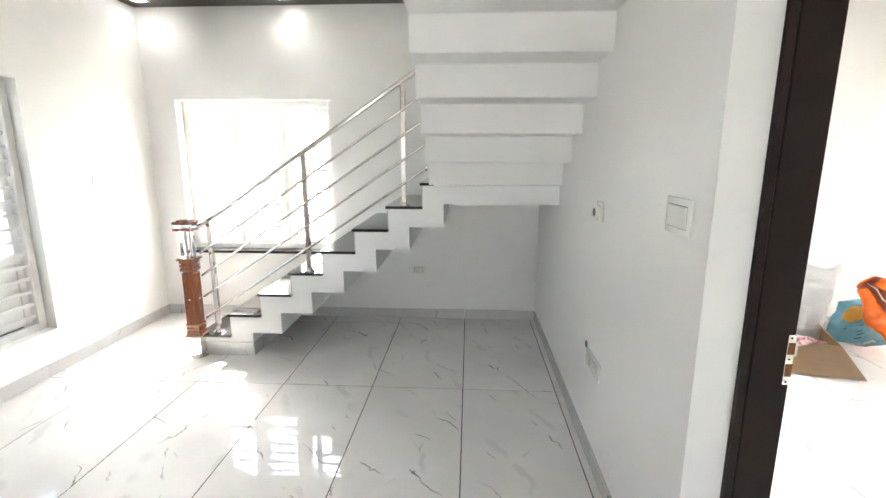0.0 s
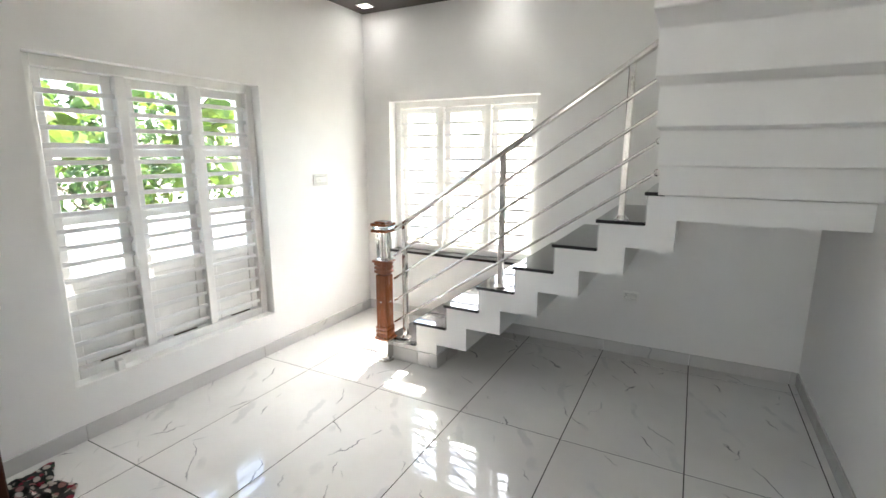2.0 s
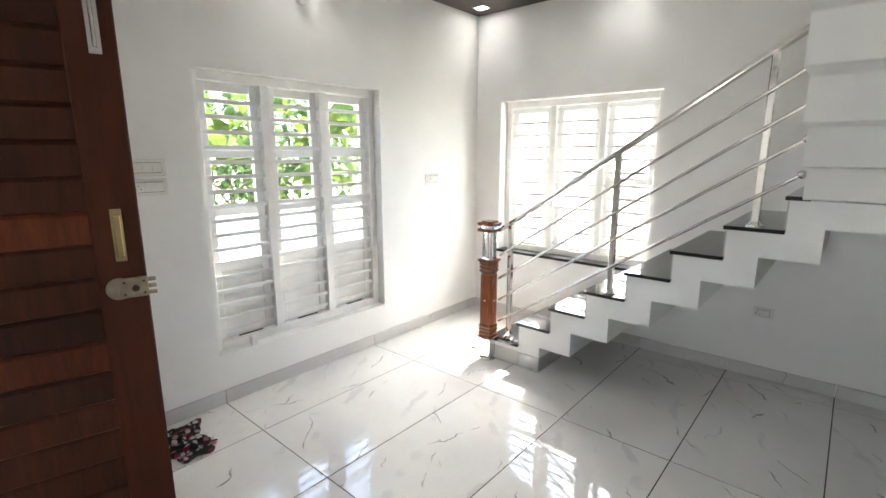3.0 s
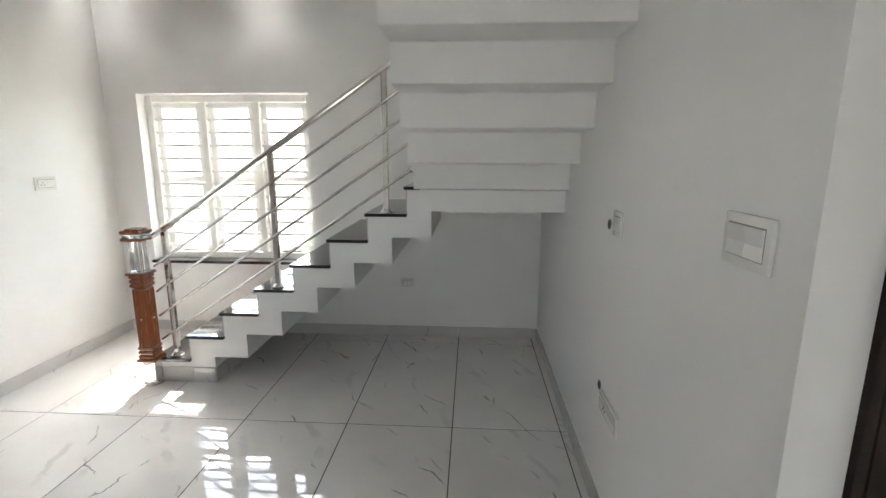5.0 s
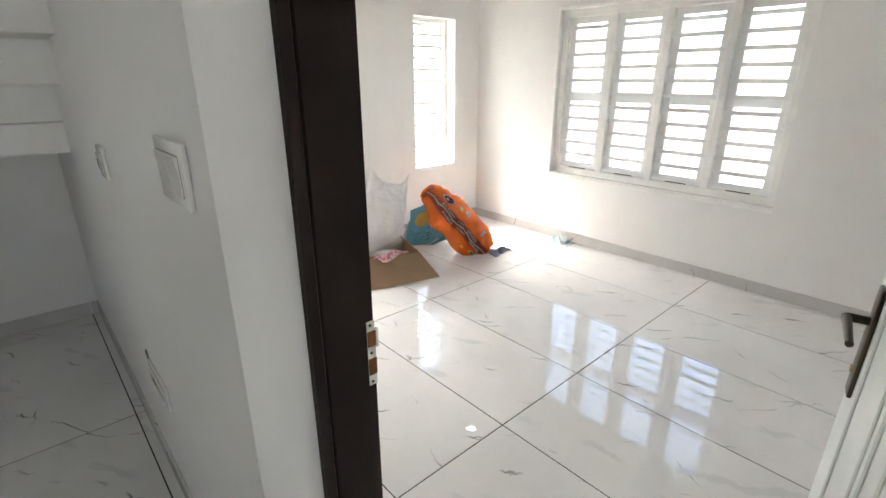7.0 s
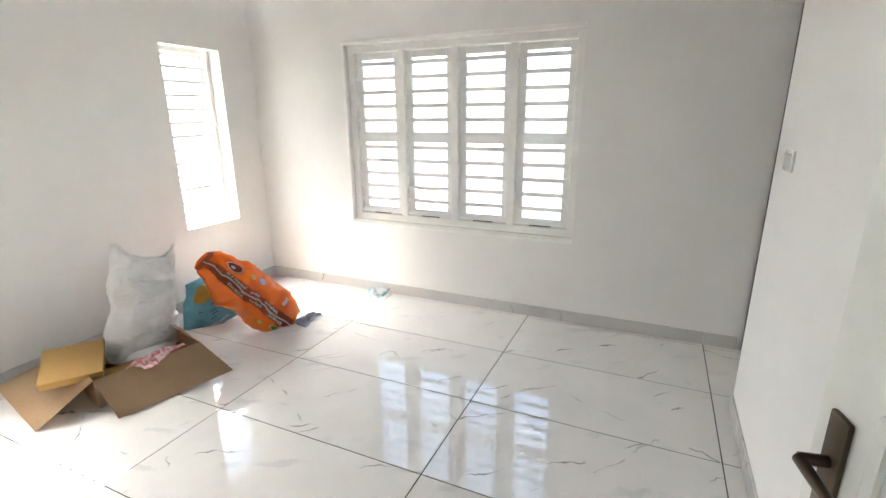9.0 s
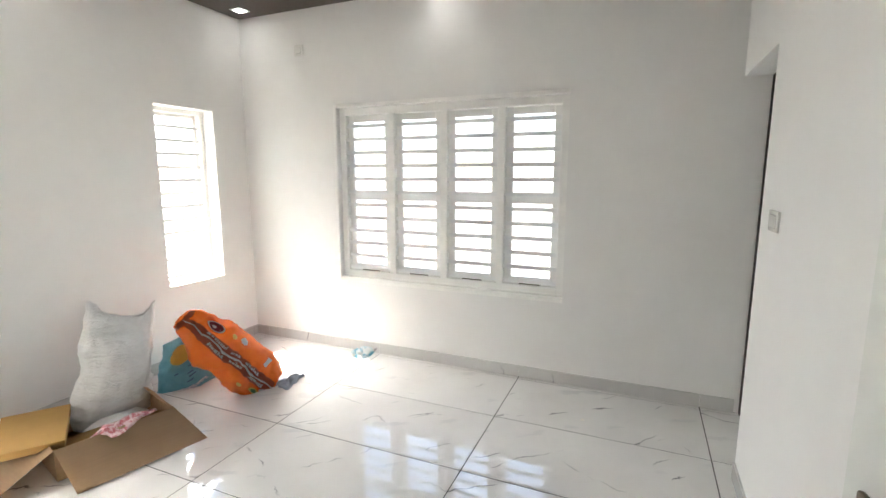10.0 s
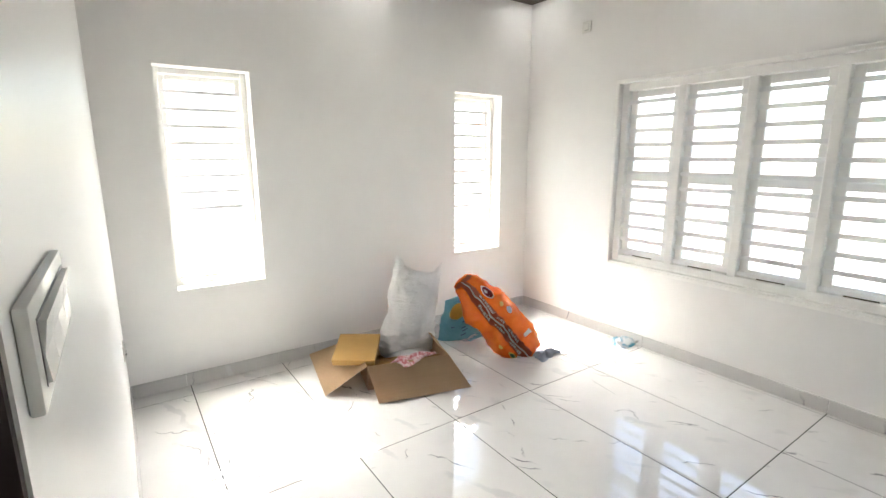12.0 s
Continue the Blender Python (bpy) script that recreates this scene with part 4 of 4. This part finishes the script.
def heap(name, x, y, z, rx, ry, rz, material, label, category, seed, crumple=0.03):
    """A crumpled soft heap with folds."""
    t = thing(name, pose(x, y, z), label, category)
    rings = []
    n = 36
    for k in range(9):
        f = k / 8
        r = math.cos(f * math.pi / 2) ** 0.8 + 0.02
        rings.append([(rx * r * (1 + 0.22 * math.sin(3 * a + seed) + 0.10 * math.sin(7 * a + 2 * seed)) * math.cos(a),
                       ry * r * (1 + 0.22 * math.sin(3 * a + seed) + 0.10 * math.sin(7 * a + 2 * seed)) * math.sin(a),
                       0.002 + rz * f * (1 + 0.25 * math.sin(2 * a + seed))) for a in (2 * math.pi * i / n for i in range(n))])
    bm = loft(rings, crumple, 9)
    for v in bm.verts:
        v.co.z = max(0.001, v.co.z)
    part("folds", bm, material, t, "", True)


def floral_cloth():
    """A thin cloth dropped on the floor: an uneven outline with corners, low folds, edges on the tiles."""
    t = thing("floral_cloth", pose(-1.965, 1.715, 0.004, rz=12), "dark floral cloth dropped on the tiles", "cloth")
    bm = bmesh.new()
    n, m = 72, 16
    rows = []
    for k in range(1, m + 1):
        f = k / m
        row = []
        for i in range(n):
            a = 2 * math.pi * i / n
            reach = 0.150 + 0.030 * math.cos(2 * a) + 0.022 * math.sin(3 * a + 0.6) + 0.10 * math.exp(-((a - 2.2) / 0.16) ** 2) + 0.05 * math.exp(-((a - 5.7) / 0.22) ** 2) + 0.010 * math.sin(11 * a)
            p = Vector((reach * f * math.cos(a), reach * f * math.sin(a), 0))
            w = noise.noise(p * 11) * 0.5 + 0.5
            ridge = max(0, 1 - abs(noise.noise(p * 14 + Vector((3, 1, 5)))) * 5)
            p.z = (0.016 * w + 0.022 * ridge) * (1 - f ** 6) + 0.002
            row.append(bm.verts.new(p))
        rows.append(row)
    hub = bm.verts.new((0, 0, 0.012))
    for i in range(n):
        bm.faces.new((hub, rows[0][i], rows[0][(i + 1) % n]))
        for p, q in zip(rows, rows[1:]):
            bm.faces.new((p[i], q[i], q[(i + 1) % n], p[(i + 1) % n]))
    bmesh.ops.solidify(bm, geom=bm.faces[:], thickness=0.0025)
    part("folds", bm, FLORAL, t, "", True)


orange_bag()
blue_bag()
white_sack()
carton()
small_carton()
heap("pink_wrapper", 3.09, 3.815, 0.155, 0.15, 0.06, 0.04, PINK, "crumpled pink and white checked wrapper in the box", "wrapper", 1.0)
heap("rag", 4.13, 3.585, 0, 0.12, 0.06, 0.045, RAG, "crumpled grey-blue rag on the tiles", "rag", 2.0)
heap("plastic_packet", 4.79, 3.37, 0, 0.085, 0.075, 0.065, PACK, "crumpled white and blue plastic packet by the skirting", "packet", 4.0)
floral_cloth()
heap("paper_scrap", 2.15, 2.02, 0, 0.010, 0.007, 0.004, CREAM, "tiny white paper scrap on the tiles", "scrap", 0.3, 0.004)
heap("paper_scrap", 4.42, 1.55, 0, 0.013, 0.010, 0.005, CREAM, "tiny white paper scrap on the tiles", "scrap", 0.9, 0.004)

# ---- outside ----
# ground colour kept pale so that it bounces daylight up into the rooms
BOUNCE_GROUND = plain("pale_bounce_ground", (0.40, 0.37, 0.30), 0.95, vary=0.25, scale=1.5)
YARD = plain("white_compound_wall", (0.72, 0.71, 0.68), 0.8, vary=0.08)
BARK = plain("grey_brown_bark", (0.11, 0.085, 0.06), 0.9, vary=0.3, scale=12)


def leaf_mat(name, lo, hi):
    """Thin leaves that let part of the light through."""
    m = Mat(name, 0.45)
    info = m.node("NewGeometry")
    c = m.ramp(info.outputs["Random Per Island"], [(0.0, lo), (1.0, hi)])
    m.color(c)
    thin = m.node("BsdfTranslucent")
    m.link(c, thin.inputs["Color"])
    both = m.node("MixShader", Fac=0.45)
    m.link(m.b.outputs[0], both.inputs[1])
    m.link(thin.outputs[0], both.inputs[2])
    m.link(both.outputs[0], m.t.nodes["Material Output"].inputs["Surface"])
    return m.m


LEAF = leaf_mat("green_leaves", (0.018, 0.055, 0.010), (0.080, 0.150, 0.030))
LEAF_BIG = leaf_mat("bright_broad_leaves", (0.065, 0.125, 0.016), (0.17, 0.23, 0.04))
bm = bmesh.new()
bmesh.ops.create_grid(bm, x_segments=4, y_segments=4, size=400, matrix=Matrix.Translation((0, 0, -0.45)))
tagged(part("ground", bm, BOUNCE_GROUND), "bare ground, made pale sandy to bounce light indoors", "ground", kind="structure")
tagged(part("compound_wall", boxes(((-5.2, -6, -0.45), (-5.05, 12, 0.82)), ((-5.22, -6, 0.82), (-5.03, 12, 0.87))), YARD), "white plastered compound wall outside", "wall", kind="structure")


def leaves(bm, centre, spread, count, size, rng, droop=0.3):
    for _ in range(count):
        d = Vector((rng.gauss(0, 1), rng.gauss(0, 1), rng.gauss(0, 1)))
        d = d.normalized() * rng.uniform(0.3, 1.0)
        c = Vector(centre) + Vector((d.x * spread[0], d.y * spread[1], d.z * spread[2]))
        q = Euler((rng.uniform(-0.9, 0.9), rng.uniform(-0.9, 0.9) + droop, rng.uniform(0, 6.3))).to_matrix()
        s = size * rng.uniform(0.6, 1.3)
        pts = [(0, 0, 0), (0.5, 0.32, 0.03), (0.5, -0.32, 0.03), (1.0, 0.0, -0.10), (0.55, 0.0, 0.09)]
        v = [bm.verts.new(c + q @ Vector(p) * s) for p in pts]
        for f in ((0, 2, 4), (0, 4, 1), (4, 2, 3), (1, 4, 3)):
            bm.faces.new([v[i] for i in f])


def tree(x, y, h, crown, seed, leaf, size, material, label):
    rng = random.Random(seed)
    t = thing("tree", pose(x, y, -0.45), label, "tree", "garden trees")
    bm = bmesh.new()
    p, r = Vector((0, 0, 0)), 0.10
    tips = []
    for k in range(6):
        q = p + Vector((rng.uniform(-0.1, 0.1), rng.uniform(-0.1, 0.1), h / 6))
        rod(bm, p, q, r, 8, r * 0.82)
        if k > 1:
            for _ in range(2):
                a = rng.uniform(0, 6.3)
                e = q + Vector((math.cos(a), math.sin(a), rng.uniform(0.2, 0.9))) * crown * rng.uniform(0.5, 0.9)
                rod(bm, q, e, r * 0.4, 6, r * 0.12)
                tips.append(e)
        p, r = q, r * 0.82
    part("trunk", bm, BARK, t)
    bm = bmesh.new()
    for e in tips + [p]:
        leaves(bm, e, (crown * 0.55, crown * 0.55, crown * 0.45), leaf, size, rng)
    part("crown", bm, material, t)


for i, (x, y, h, c, n, s, mat, lab) in enumerate((
        (-7.4, 3.6, 2.7, 1.0, 60, 0.15, LEAF, "leafy green garden tree behind the compound wall"),
        (-8.2, 5.4, 3.4, 1.3, 60, 0.17, LEAF, "leafy green garden tree behind the compound wall"),
        (-6.9, 4.7, 2.5, 0.9, 16, 0.40, LEAF_BIG, "broad-leaved bright green tree behind the compound wall"),
        (-9.0, 2.6, 3.2, 1.3, 60, 0.18, LEAF, "leafy green garden tree behind the compound wall"),
        (-7.6, 6.8, 2.8, 1.1, 16, 0.45, LEAF_BIG, "broad-leaved bright green tree behind the compound wall"),
        (-10.5, 8.6, 3.8, 1.5, 60, 0.2, LEAF, "leafy green garden tree behind the compound wall"),
        (-6.4, 4.1, 1.7, 0.85, 110, 0.11, LEAF, "dense small-leaved shrub behind the compound wall"),
        (-7.3, 5.2, 2.0, 1.0, 110, 0.13, LEAF, "dense small-leaved shrub behind the compound wall"),
        (-8.6, 6.9, 2.3, 1.1, 90, 0.15, LEAF, "dense small-leaved shrub behind the compound wall"),
        (-6.6, 2.9, 2.3, 0.8, 14, 0.36, LEAF_BIG, "broad-leaved bright green tree behind the compound wall"))):
    tree(x, y, h, c, 11 + i, n, s, mat, lab)

# ---- skirting and floor tiles ----
SK_H, SK_T = 0.088, 0.011


def skirting(name, axis, face, out, lo, hi, step, phase):
    t = thing(name, pose(0, 0, 0), "low marble-look tile skirting", "skirting", kind="structure")
    cuts = [lo]
    k = math.ceil((lo - phase) / step + 1e-6)
    while phase + k * step < hi - 1e-6:
        cuts.append(phase + k * step)
        k += 1
    cuts.append(hi)
    a, b = sorted((face, face + out * SK_T))
    for u0, u1 in zip(cuts, cuts[1:]):
        if u1 - u0 < 0.02:
            continue
        g = 0.0018
        lo3, hi3 = ((a, u0 + g, 0.001), (b, u1 - g, SK_H)) if axis == "y" else ((u0 + g, a, 0.001), (u1 - g, b, SK_H))
        c = [(p + q) / 2 for p, q in zip(lo3, hi3)]
        bm = boxes(([p - q for p, q in zip(lo3, c)], [p - q for p, q in zip(hi3, c)]), bevel=0.0015)
        part("skirting_tile", bm, SKIRT, t).location = c
    return t


skirting("baseboard_left", "y", WL, 1, 0.33, WB - SK_T, 1.2, GY)
skirting("baseboard_back", "x", WB, -1, WL, -0.98, 0.6, GX)
skirting("baseboard_back_under_stairs", "x", WB, -1, -0.95, WR - SK_T, 0.6, GX)
skirting("baseboard_right", "y", WR, -1, D_Y1, WB, 1.2, GY)
skirting("baseboard_right_rear", "y", WR, -1, HB, D_Y0, 1.2, GY)
skirting("baseboard_bedroom_left", "y", RL, 1, D_Y1 + 0.002, WB - SK_T, 1.2, GY)
skirting("baseboard_bedroom_back", "x", WB, -1, RL, RR - SK_T, 0.6, GX)
skirting("baseboard_bedroom_right", "y", RR, -1, 0.67, WB, 1.2, GY)
skirting("baseboard_bedroom_front", "x", RF, 1, RL + 0.02, N_X, 0.6, GX)

tile_mesh = {}
XM = 1.40                            # under the partition, where the two rooms' floors meet
j0, j1 = math.floor((HB - GY) / 1.2), math.ceil((WB - GY) / 1.2)
for xa, xb, gx in ((WL, XM, GX), (XM, RR, GX + 0.022)):
    for i in range(math.floor((xa - gx) / 0.6), math.ceil((xb - gx) / 0.6)):
        for j in range(j0, j1):
            x0, x1 = max(gx + 0.6 * i, xa), min(gx + 0.6 * (i + 1), xb)
            y0, y1 = max(GY + 1.2 * j, HB), min(GY + 1.2 * (j + 1), WB)
            if x1 - x0 < 0.01 or y1 - y0 < 0.01:
                continue
            key = (round(x1 - x0, 4), round(y1 - y0, 4))
            if key not in tile_mesh:
                w, d, g = key[0] / 2, key[1] / 2, 0.0028
                tile_mesh[key] = mesh_of("tile", boxes(((-w + g, -d + g, -0.01), (w - g, d - g, 0)), bevel=0.0006), TILE)
            ob = new("tile", tile_mesh[key])
            ob.parent = floor
            ob.location = ((x0 + x1) / 2, (y0 + y1) / 2, 0)
